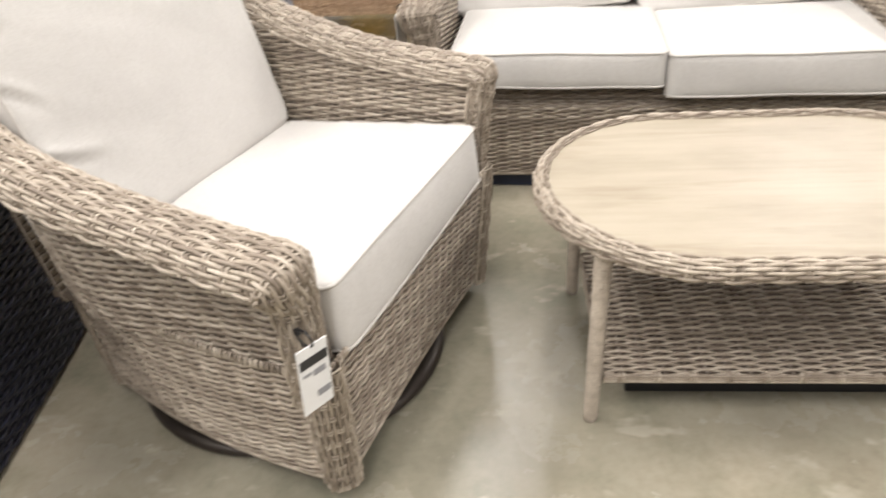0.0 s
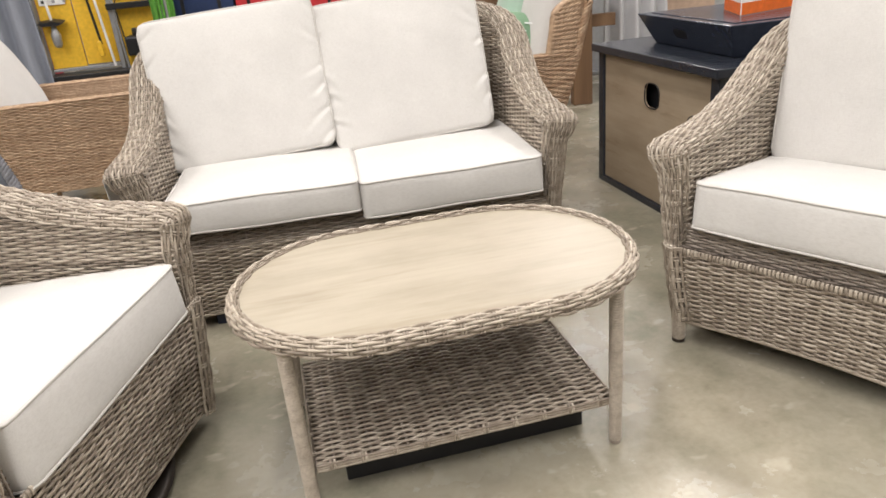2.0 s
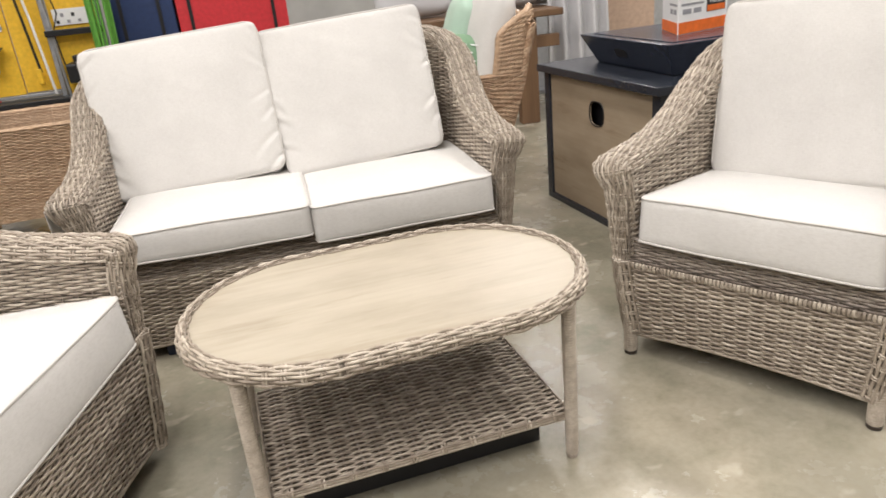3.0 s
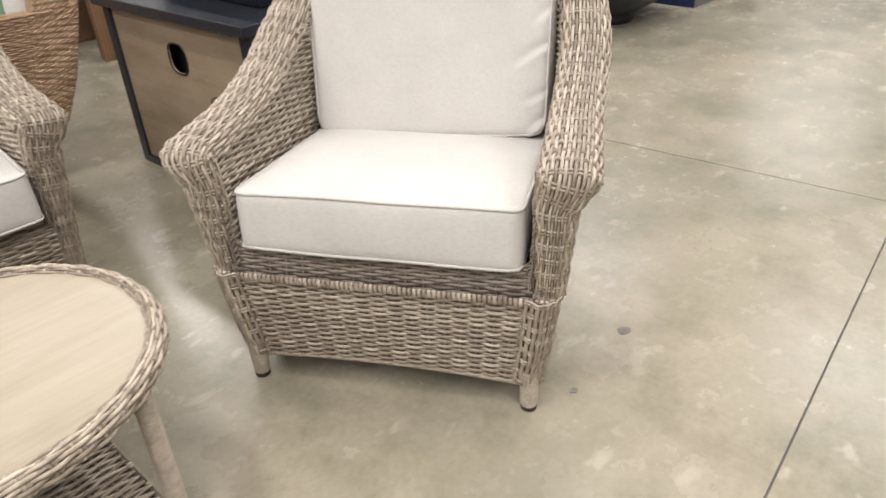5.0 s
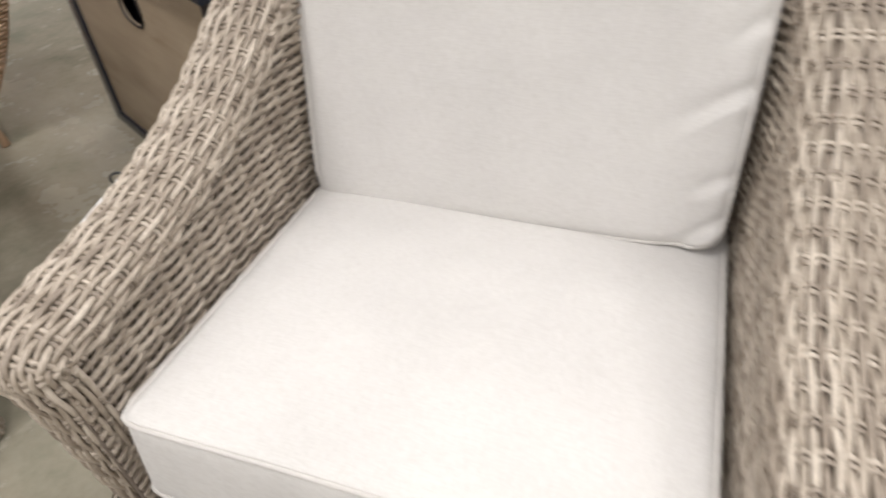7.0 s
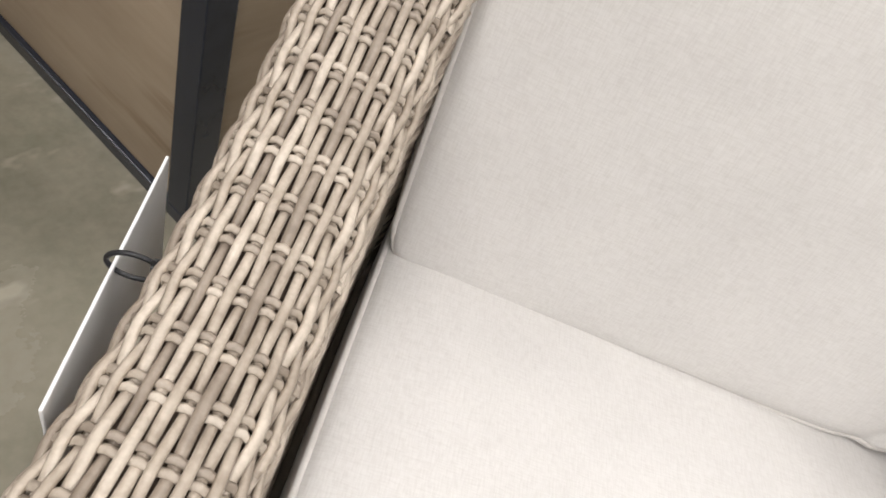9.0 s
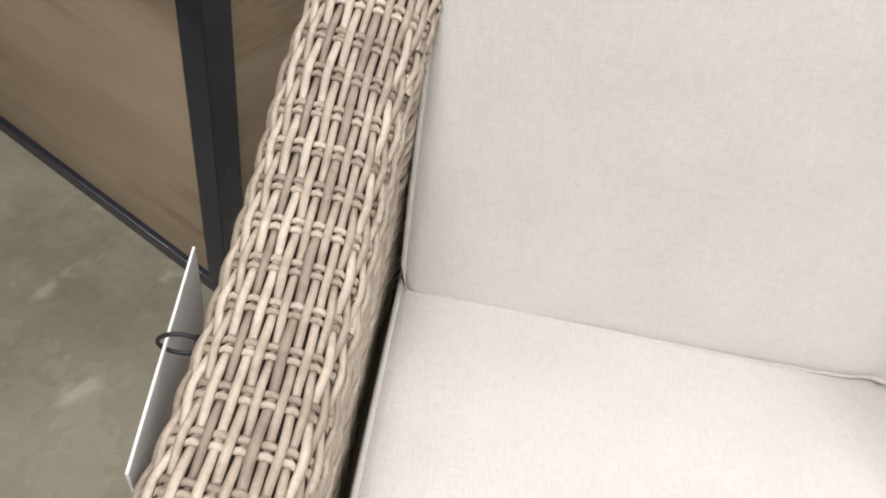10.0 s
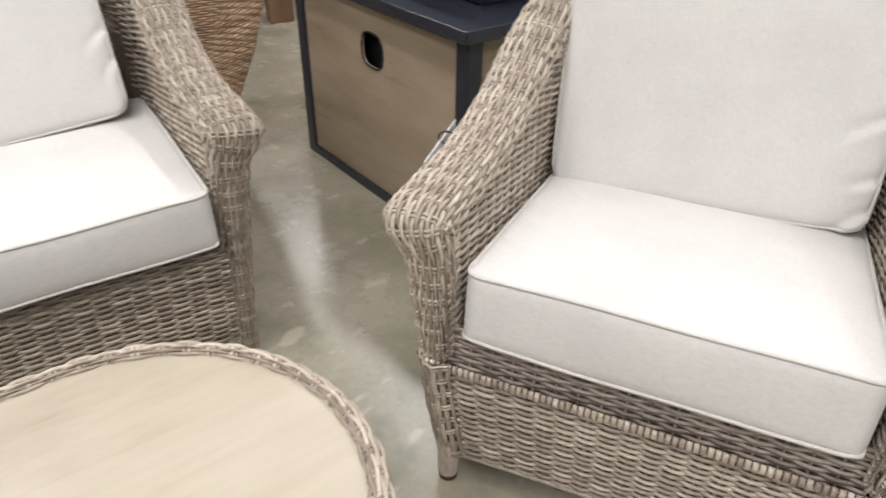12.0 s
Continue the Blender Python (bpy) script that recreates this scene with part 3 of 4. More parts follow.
        hang(new("bound_edge", arrays_mesh("bound_edge", np.concatenate(V), np.concatenate(Q), [WICKER])), seat)["kind"] = "stuff"
    if swivel:
        part("swivel_ring", swivel_ring(), BRONZE, seat, "dark bronze swivel base ring", True).location = (0, 0.33, 0)
        part("swivel_post", lathe([(0.12, 0.012), (0.12, 0.03), (0.05, 0.04), (0.05, 0.30)], 24), BRONZE, seat).location = (0, 0.34, 0)
    else:
        for sx in (-1, 1):
            for y in (yb1 - 0.012,) if legged else (yb0 - 0.001, yb1 - 0.012):
                leg = part("leg", wrapped_leg(0.0185, 0.0205, 0.008, 0.10), WICKER, seat, "leg wrapped in strand", True)
                leg.location = (sx * (b - 0.012), y, 0)
                part("foot_cap", lathe([(0.014, 0), (0.0172, 0.002), (0.0172, 0.010)], 16), BRONZE, leg, "dark plastic foot cap")
    return seat


def swivel_ring():
    prof = [(0.300, 0.0), (0.328, 0.004), (0.336, 0.014), (0.328, 0.024), (0.304, 0.026), (0.280, 0.02), (0.280, 0.004)]
    bm = bmesh.new()
    seg = 56
    rings = [[bm.verts.new((r * math.cos(2 * math.pi * k / seg), r * math.sin(2 * math.pi * k / seg), z)) for k in range(seg)] for r, z in prof]
    for i in range(len(rings)):
        a, b = rings[i], rings[(i + 1) % len(rings)]
        for k in range(seg):
            bm.faces.new((a[k], a[(k + 1) % seg], b[(k + 1) % seg], b[k]))
    for ang in (0, 90, 180, 270):
        c, s = math.cos(radians(ang)), math.sin(radians(ang))
        q = box(-0.285, 0.285, -0.02, 0.02, 0.008, 0.02, 0.0)
        for v in q.verts:
            bm.verts.new((v.co.x * c - v.co.y * s, v.co.x * s + v.co.y * c, v.co.z))
        bm.verts.ensure_lookup_table()
        off = len(bm.verts) - len(q.verts)
        q.verts.index_update()
        for f in q.faces:
            bm.faces.new([bm.verts[off + v.index] for v in f.verts])
        q.free()
    return bm


CHAIR_M = pose(1.563, 1.120, 0, 0, 0, -58.8)
SWIVEL_M = pose(0.062, 1.125, 0, 0, 0, 72.7)
SOFA_M = pose(0.620, 1.907, 0, 0, 0, -2.6)
HC, HS, HL = 0.298, 0.312, 0.589
SEAT_H = 0.128


def seat_cushion(m, x, w, label, seed, y=0.0, tilt=-5.5, z=0.404, thick=SEAT_H, turn=0.0, roll=0.0):
    return cushion("seat_cushion", w, 0.58, thick, m @ pose(x, y, z, tilt, roll, turn) @ pose(0, 0.29, 0), label, 0.011, 0.008, 0.0022, seed, res=0.012)


def back_cushion(m, x, w, label, seed, y=0.462, z=0.402, lean=74.0, roll=0.0, hgt=0.50, thick=0.14, taper=0.0, crease=0.011, stretch=1.0, fold_sides=(-1, 1)):
    """A back cushion whose lower front edge lies at y, z."""
    return cushion("back_cushion", w, hgt, thick, m @ pose(x, y, z, lean, roll, 0) @ pose(0, hgt / 2, -thick / 2), label, 0.016, 0.020, crease, seed, res=0.008, taper=taper, stretch=stretch, fold_sides=fold_sides)


# ---- the store's floor and shell ----
JOINT = radians(6.5)


def floor_slabs():
    root = thing("floor", Matrix.Translation((3.165, 0.560, 0)) @ Matrix.Rotation(JOINT, 4, "Z"), "polished grey concrete floor with sawn joints", "floor", kind="structure")
    g, s = 0.0024, 5.2
    part("joint_bed", box(-20.8, 20.8, -20.8, 20.8, -0.05, -0.006, 0), GROUT, root)
    for i in range(-4, 4):
        for j in range(-4, 4):
            part("slab", box(i * s + g, (i + 1) * s - g, j * s + g, (j + 1) * s - g, -0.04, 0.0, 0.0), CONCRETE, root)
    return root


floor_slabs()
for nm, bx in (("wall_north", (-15, 20, 14.0, 14.2, 0, 6.6)), ("wall_south", (-15, 20, -12.2, -12.0, 0, 6.6)), ("wall_east", (19.8, 20, -12, 14, 0, 6.6)), ("wall_west", (-15, -14.8, -12, 14, 0, 6.6))):
    tagged(part(nm, box(*bx, 0), WALLM), "plain painted store wall", "wall", kind="structure")
tagged(part("ceiling", box(-15, 20, -12.2, 14.2, 6.6, 6.8, 0), CEILM), "plain light store ceiling", "ceiling", kind="structure")

for x, y in LAMPS:
    lamp = thing("ceiling_light", pose(x, y, LAMP_Z), "long white hanging store ceiling light", "ceiling light", "ceiling lights")
    part("housing", box(-0.22, 0.22, -1.22, 1.22, 0.03, 0.09, 0.006), STEEL, lamp)
    part("diffuser", box(-0.20, 0.20, -1.2, 1.2, 0.012, 0.03, 0.004), LAMPM, lamp)
    for dy in (-1.0, 1.0):
        part("hanger", box(-0.004, 0.004, dy - 0.004, dy + 0.004, 0.09, 6.6 - LAMP_Z, 0), STEEL, lamp)
    d = bpy.data.lights.new("high_bay", "AREA")
    d.shape, d.size, d.size_y, d.energy, d.color = "RECTANGLE", 0.4, 2.4, LAMP_W * (0.6 if y > 6 and x < 1 else 1.0), (1.0, 0.955, 0.925)
    lo = new("high_bay", d)
    lo.matrix_world = pose(x, y, LAMP_Z)

# ---- the seating group ----
woven_seat("armchair", HC, CHAIR_M, "grey-brown woven wicker armchair on wrapped legs", "armchair")
seat_cushion(CHAIR_M, 0.001, 0.574, "cream seat cushion on the armchair", 1, turn=-0.1, tilt=-6.5)
back_cushion(CHAIR_M, -0.003, 0.578, "cream back cushion leaning in the armchair", 2, roll=-2.0, y=0.450, z=0.417, taper=0.025, crease=0.010, stretch=1.2, fold_sides=(1,))
woven_seat("swivel_armchair", HS, SWIVEL_M, "grey-brown woven wicker swivel armchair on a dark ring base", "armchair", swivel=True, fine=False)
seat_cushion(SWIVEL_M, 0, 0.600, "cream seat cushion on the swivel armchair", 3, y=-0.014, z=0.391)
back_cushion(SWIVEL_M, 0, 0.60, "cream back cushion leaning in the swivel armchair", 4, crease=0.016, stretch=1.8, fold_sides=(-1,), y=0.452, z=0.411)
woven_seat("loveseat", HL, SOFA_M, "grey-brown woven wicker loveseat with two cushions", "loveseat", fine=False, legged=True)
for k, x in enumerate((-0.288, 0.288)):
    seat_cushion(SOFA_M, x + 0.010, 0.574, "cream seat cushion on the loveseat", 5 + k, y=-0.03, tilt=-0.5, z=0.390 - 0.012 * k, thick=0.100 + 0.018 * k, roll=-1.2 * k)
    back_cushion(SOFA_M, x - 0.034 - 0.002 * k, 0.586, "plump cream back cushion leaning in the loveseat", 7 + k, y=0.392, z=0.440, lean=71.0, roll=-4.0, hgt=0.52, thick=0.17, taper=0.025)


tagged(part("loveseat_plinth", box(-0.50, 0.50, 0.045, 0.55, 0.0, 0.046, 0.004), PLINTH), "dark navy plinth under the loveseat", "plinth").matrix_world = SOFA_M


# ---- coffee table ----
def stadium(u, a, b):
    """Round a long oval: half length a, half width b."""
    s = a - b
    per = 4 * s + 2 * math.pi * b
    t = (np.asarray(u) % 1.0) * per
    x, y = np.zeros_like(t), np.zeros_like(t)
    k = t < 2 * s
    x[k], y[k] = -s + t[k], -b
    k = (t >= 2 * s) & (t < 2 * s + math.pi * b)
    f = (t[k] - 2 * s) / b - math.pi / 2
    x[k], y[k] = s + b * np.cos(f), b * np.sin(f)
    k = (t >= 2 * s + math.pi * b) & (t < 4 * s + math.pi * b)
    x[k], y[k] = s - (t[k] - 2 * s - math.pi * b), b
    k = t >= 4 * s + math.pi * b
    f = (t[k] - 4 * s - math.pi * b) / b + math.pi / 2
    x[k], y[k] = -s + b * np.cos(f), b * np.sin(f)
    return x, y


TABLE_M = pose(0.727, 1.240, 0, 0, 0, 2.0)
TA, TB, TZ = 0.452, 0.293, 0.426


def coffee_table():
    t = thing("coffee_table", TABLE_M, "oval wicker coffee table with pale wood-look top and shelf", "coffee table")

    def S(u, v):
        f = np.radians(-120 + 230 * np.asarray(v))
        r, z = np.sin(f), np.cos(f)
        ax, ay = stadium(u, TA - 0.019, TB - 0.019)
        ex, ey = stadium(u, TA - 0.009, TB - 0.009)
        d = np.stack([ex - ax, ey - ay], -1)
        d /= np.linalg.norm(d, axis=-1)[..., None] + 1e-12
        wide = np.where(r > 0, 0.019, 0.010)
        return np.stack([ax + d[..., 0] * wide * r, ay + d[..., 1] * wide * r, TZ - 0.024 + 0.024 * z], -1)

    weave("rim", S, 70, 13, GP, t, -1, amp=0.0024, thick=0.0031, sub=6, seg=6, pair=0.0034, fill=0.47, tuck=0.7)
    bm = bmesh.new()
    n = 96
    x, y = stadium(np.arange(n) / n, TA - 0.026, TB - 0.026)
    lo = [bm.verts.new((a, b, TZ - 0.022)) for a, b in zip(x, y)]
    hi = [bm.verts.new((a, b, TZ - 0.007)) for a, b in zip(x, y)]
    bm.faces.new(hi), bm.faces.new(lo[::-1])
    for k in range(n):
        bm.faces.new((lo[k], lo[(k + 1) % n], hi[(k + 1) % n], hi[k]))
    part("tabletop", bm, TOPWOOD, t, "pale wood-look inset top")
    bm = bmesh.new()
    x, y = stadium(np.arange(n) / n, TA - 0.03, TB - 0.03)
    lo = [bm.verts.new((a, b, TZ - 0.046)) for a, b in zip(x, y)]
    hi = [bm.verts.new((a, b, TZ - 0.024)) for a, b in zip(x, y)]
    bm.faces.new(hi), bm.faces.new(lo[::-1])
    for k in range(n):
        bm.faces.new((lo[k], lo[(k + 1) % n], hi[(k + 1) % n], hi[k]))
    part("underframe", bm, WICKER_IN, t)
    lx, ly = 0.336, 0.203
    for sx in (-1, 1):
        for sy in (-1, 1):
            leg = part("leg", wrapped_leg(0.0145, 0.0155, 0.006, TZ - 0.03, 0.0062), WICKER, t, "leg wrapped in strand", True)
            leg.location = (0.330 if sx > 0 else -0.345, sy * (0.209 if sx > 0 else 0.203), 0)
            part("foot_cap", lathe([(0.011, 0), (0.0125, 0.002), (0.0125, 0.007)], 16), STAKE, leg)
    z = 0.112
    a, b = lx - 0.010, ly - 0.003
    weave("shelf", bilinear((-a, -b, z), (a, -b, z), (a, b, z), (-a, b, z)), 17, 46, GW, t, 1, seg=6, **{**BASKET, "fill": 0.39})
    for p, q in (((-a, -b), (a, -b)), ((a, -b), (a, b)), ((a, b), (-a, b)), ((-a, b), (-a, -b))):
        n = int(math.hypot(q[0] - p[0], q[1] - p[1]) / 0.0075)
        V, Q = [], []
        L = math.hypot(q[0] - p[0], q[1] - p[1])
        tx, ty = (q[0] - p[0]) / L, (q[1] - p[1]) / L
        for k in range(3):
            off = (k - 1) * 0.0065
            pts = np.array([(p[0] + tx * L * f + ty * 0.004, p[1] + ty * L * f - tx * 0.004, z - 0.003 + off) for f in np.linspace(0, 1, 24)])
            v, qd = ribbon(pts, np.tile(np.array([ty, -tx, 0.0]), (24, 1)), 0.0032, 0.003, 6)
            Q.append(qd + sum(len(w) for w in V)), V.append(v)
        for k in range(int(L / 0.07) + 1):
            f = (k + 0.5) / (int(L / 0.07) + 1)
            for o in (-0.004, 0.004):
                c = np.array([p[0] + tx * (L * f + o), p[1] + ty * (L * f + o), z - 0.003])
                ang = np.linspace(-2.0, 2.0, 9)
                ring = np.stack([c[0] + ty * 0.0072 * np.cos(ang), c[1] - tx * 0.0072 * np.cos(ang), c[2] + 0.0108 * np.sin(ang)], -1)
                nn = ring - c
                nn /= np.linalg.norm(nn, axis=1)[:, None]
                v, qd = ribbon(ring, nn, 0.0035, 0.0016, 4)
                Q.append(qd + sum(len(w) for w in V)), V.append(v)
        tagged(hang(new("shelf_edge", arrays_mesh("shelf_edge", np.concatenate(V), np.concatenate(Q), [WICKER])), t), kind="stuff")
    return t


coffee_table()
# added black block in place of the deep shade below the shelf
riser = thing("shelf_shade_block", TABLE_M, "low black block standing in for the shade under the coffee table", "riser")
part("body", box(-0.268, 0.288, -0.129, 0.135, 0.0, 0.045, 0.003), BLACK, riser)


# ---- hang tags ----
def hang_tag(m, w, h, label, rows):
    """A white price card; its printed lines are plain bars."""
    t = thing("price_tag", m, label, "price tag", "price tags")
    part("card", box(-w / 2, w / 2, -0.0011, 0.0011, -h, 0, 0.0005, 1), PAPER, t)
    for x0, x1, z0, z1, mat in rows:
        part("printed_bar", box(x0 * w - w / 2, x1 * w - w / 2, -0.0017, -0.0012, -h * z1, -h * z0, 0), mat, t)
    a = np.linspace(0, 2 * np.pi, 25)[:-1]
    tube_part("zip_tie", np.stack([np.zeros(24), 0.016 * np.cos(a) + 0.012, 0.012 * np.sin(a) + 0.004], -1), 0.0018, BLACK, t, 6, True, "black plastic zip tie")
    part("tie_head", box(-0.004, 0.004, 0.022, 0.030, 0.004, 0.013, 0.001), BLACK, t)
    return t


BARS = [(0.05, 0.95, 0.16, 0.30, INK), (0.45, 0.85, 0.38, 0.47, PAPERB), (0.1, 0.4, 0.38, 0.42, PAPERB), (0.5, 0.95, 0.72, 0.82, PAPERB)]
hang_tag(CHAIR_M @ pose(-0.437, 0.257, 0.547, 0, 0, -82), 0.19, 0.13, "white price card tied to the armchair's arm", BARS)
hang_tag(SWIVEL_M @ pose(-0.400, -0.034, 0.440, 0, 3.5, -17), 0.053, 0.112, "white price card tied to the swivel armchair's arm", BARS)
hang_tag(SOFA_M @ pose(-0.716, 0.075, 0.530, 0, 8, -93), 0.09, 0.12, "white price card tied to the loveseat's arm", BARS)

# ---- fire table with a removable tray on top ----
FIRE_M = pose(1.834, 2.387, 0, 0, 0, -87.0)


def fire_table():
    t = thing("fire_table", FIRE_M, "charcoal metal and oak-look fire table with oval hand hole", "fire table")
    w, d, zt = 0.43, 0.84, 0.585
    p = 0.045
    for sx in (-1, 1):
        for y in (0.0, d - p):
            x0, x1 = (sx * w, sx * (w - p))
            part("post", box(min(x0, x1), max(x0, x1), y, y + p, 0.028, zt, 0.002), CHARCOAL, t)
    for y in (0.0, d - p):
        part("base_rail", box(-w, w, y, y + p, 0.0, 0.028, 0.002), CHARCOAL, t)
    for sx in (-1, 1):
        x0, x1 = sorted((sx * w, sx * (w - p)))
        part("base_rail", box(x0, x1, p, d - p, 0.0, 0.028, 0.002), CHARCOAL, t)
    # front panel with a rounded hand hole cut through
    bm = bmesh.new()
    n, hx, hz, hw, hh = 32, 0.0, 0.455, 0.052, 0.047
    W = w - p - 0.001
    inner, outer = [], []
    for k in range(n):
        a = 2 * math.pi * (k + 0.5) / n
        c, s_ = math.cos(a), math.sin(a)
        f = (abs(c) ** 3 + abs(s_) ** 3) ** (-1 / 3)
        inner.append((hx + hw * f * c, hz + hh * f * s_))
        g = min((W - hx) / c if c > 1e-6 else (-W - hx) / c if c < -1e-6 else 9, (zt - hz) / s_ if s_ > 1e-6 else (0.03 - hz) / s_ if s_ < -1e-6 else 9)
        outer.append((hx + g * c, hz + g * s_))
    corners = [(-W, 0.03), (W, 0.03), (W, zt), (-W, zt)]
    for cx, cz in corners:
        k = min(range(n), key=lambda i: (outer[i][0] - cx) ** 2 + (outer[i][1] - cz) ** 2)
        outer[k] = (cx, cz)
    rings = [[bm.verts.new((x, y, z)) for x, z in ring] for ring, y in ((outer, 0.010), (inner, 0.010), (inner, 0.015), (outer, 0.015))]
    for a, b in zip(rings, rings[1:] + rings[:1]):
        for k in range(n):
            bm.faces.new((a[k], a[(k + 1) % n], b[(k + 1) % n], b[k]))
    part("front_panel", bm, OAK_X, t, "oak-look front panel with hand hole")
    rim = [(hx + (x - hx) * 1.03, 0.0085, hz + (z - hz) * 1.03) for x, z in inner]
    tube_part("hole_trim", rim, 0.0028, BLACK, t, 6, True)
    for sx in (-1, 1):
        x0, x1 = sorted((sx * (w - 0.010), sx * (w - 0.028)))
        part("side_panel", box(x0, x1, p, d - p, 0.03, zt, 0.001), OAK, t, "oak-look side panel")
    part("back_panel", box(-w + p, w - p, d - 0.03, d - 0.012, 0.03, zt, 0.001), OAK_X, t)
    part("inner_tank_box", box(-w + p + 0.02, w - p - 0.02, 0.05, d - 0.06, 0.05, zt - 0.02, 0), BLACK, t)
    part("top", box(-w - 0.022, w + 0.022, -0.026, d + 0.02, zt, zt + 0.032, 0.004), CHARCOAL, t, "charcoal metal top")
    return t


OAK_X = wood("oak_front", (0.245, 0.186, 0.126), (0.325, 0.257, 0.181), (0.39, 0.315, 0.228), 0, 0.5, 4.0, 0.3, 0.9)
fire_table()


def tray():
    m = FIRE_M @ pose(0.03, 0.438, 0.617, 0, 0, -2.5)
    t = thing("burner_cover", m, "charcoal metal tapered burner cover on the fire table", "cover")
    bm = bmesh.new()
    b, a, h = 0.276, 0.334, 0.118
    lo = [bm.verts.new((x * b, y * b, 0)) for x, y in ((-1, -1), (1, -1), (1, 1), (-1, 1))]
    hi = [bm.verts.new((x * a, y * a, h)) for x, y in ((-1, -1), (1, -1), (1, 1), (-1, 1))]
    bm.faces.new(lo[::-1]), bm.faces.new(hi)
    for k in range(4):
        bm.faces.new((lo[k], lo[(k + 1) % 4], hi[(k + 1) % 4], hi[k]))
    bmesh.ops.bevel(bm, geom=bm.edges[:], offset=0.004, segments=2, affect="EDGES", profile=0.5)
    part("body", bm, NAVY, t)
    part("lid", box(-0.29, 0.29, -0.29, 0.29, h + 0.0005, h + 0.003, 0.001), NAVY, t, "flat charcoal lid")
    # no hole is cut: a solid black plate paints the grip slot's dark inside
    slot = bmesh.new()
    ring = []
    for k in range(28):
        c, n = math.cos(2 * math.pi * k / 28), math.sin(2 * math.pi * k / 28)
        f = (abs(c) ** 4 + abs(n) ** 4) ** -0.25
        ring.append((0.046 * c * f, 0.019 * n * f))
    near, far = [slot.verts.new((x, -0.0015, z)) for x, z in ring], [slot.verts.new((x, 0.002, z)) for x, z in ring]
    slot.faces.new(near), slot.faces.new(far[::-1])
    for k in range(28):
        slot.faces.new((near[k], near[(k + 1) % 28], far[(k + 1) % 28], far[k]))
    q = part("slot_shade_plate", slot, BLACK_IN, t, "flat black plate standing in for the shaded grip slot")
    q.location, q.rotation_euler = (-0.035, -(b + a) / 2, h * 0.5), (math.atan2(a - b, h), 0, 0)
    return t


tray()


def glyphs(text, size, m, material, parent, name="lettering"):
    c = bpy.data.curves.new(name, "FONT")
    c.body, c.size, c.extrude, c.align_x = text, size, 0.0004, "CENTER"
    c.materials.append(material)
    tmp = bpy.data.objects.new(name, c)
    scene.collection.objects.link(tmp)
    dg = bpy.context.evaluated_depsgraph_get()
    me = bpy.data.meshes.new_from_object(tmp.evaluated_get(dg))
    bpy.data.objects.remove(tmp)
    ob = hang(new(name, me), parent)
    ob.matrix_basis = m
    return ob


def price_stand():
    """A folded price card: two faces that meet in an upright edge."""
    t = thing("price_stand", pose(2.107, 2.241, 0.7395), "white and orange folded price card on the cover", "price card")
    for name, ang, L in (("face", 39.0, 0.30), ("face", 90.0, 0.25)):
        f = part(name, box(0, L, -0.0015, 0.0015, 0, 0.26, 0.0005, 1), PAPER, t)
        f.rotation_euler = (0, 0, radians(ang - 20))
        part("orange_band", box(0.001, L - 0.001, -0.0026, -0.0016, 0.0, 0.042, 0), ORANGE, f, "orange printed band") if ang < 90 else part("orange_band", box(0.001, L - 0.001, 0.0016, 0.0026, 0.0, 0.042, 0), ORANGE, f, "orange printed band")
        s = -1 if ang < 90 else 1
        for x0, x1, z0, z1 in ((0.05, 0.5, 0.10, 0.108), (0.08, 0.25, 0.07, 0.088), (0.3, 0.45, 0.07, 0.088)):
            y0, y1 = sorted((s * 0.0017, s * 0.0024))
            part("printed_bar", box(L * x0, L * x1, y0, y1, z0, z1, 0), PAPERB, f)
        if ang < 90:
            part("sign_square", box(L * 0.56, L * 0.95, -0.0026, -0.0016, 0.066, 0.165, 0), INK, f, "dark square with white lettering")
            part("orange_patch", box(L * 0.57, L * 0.94, -0.0034, -0.0027, 0.068, 0.090, 0), ORANGE, f)
            glyphs("LOW", 0.034, pose(L * 0.755, -0.0036, 0.127, 90), PAPER, f)
            glyphs("PRICES", 0.027, pose(L * 0.755, -0.0036, 0.097, 90), PAPER, f)
    return t


price_stand()


# ---- brown wicker chairs behind ----
def braid(name, points, r, material, parent, strands=5, pitch=0.085):
    """A round edge wrapped with slanting strands."""
    P, L = spline(points, int(np.linalg.norm(np.diff(points, axis=0), axis=1).sum() / 0.008))
    t = np.gradient(P, axis=0)
    t /= np.linalg.norm(t, axis=1)[:, None]
    a = np.cross(t, np.array([0.31, 0.9, 0.3]))
    a /= np.linalg.norm(a, axis=1)[:, None]
    b = np.cross(t, a)
    ph = np.linspace(0, L / pitch, len(P)) * 2 * np.pi
    V, Q, base = [], [], 0
    for k in range(strands):
        f = ph + k * 2 * np.pi / strands
        v, q = tube(P + r * 0.6 * (np.cos(f)[:, None] * a + np.sin(f)[:, None] * b), r * 0.5, 5)
        V.append(v), Q.append(q + base)
        base += len(v)
    return tagged(hang(new(name, arrays_mesh(name, np.concatenate(V), np.concatenate(Q), [material])), parent), kind="stuff")



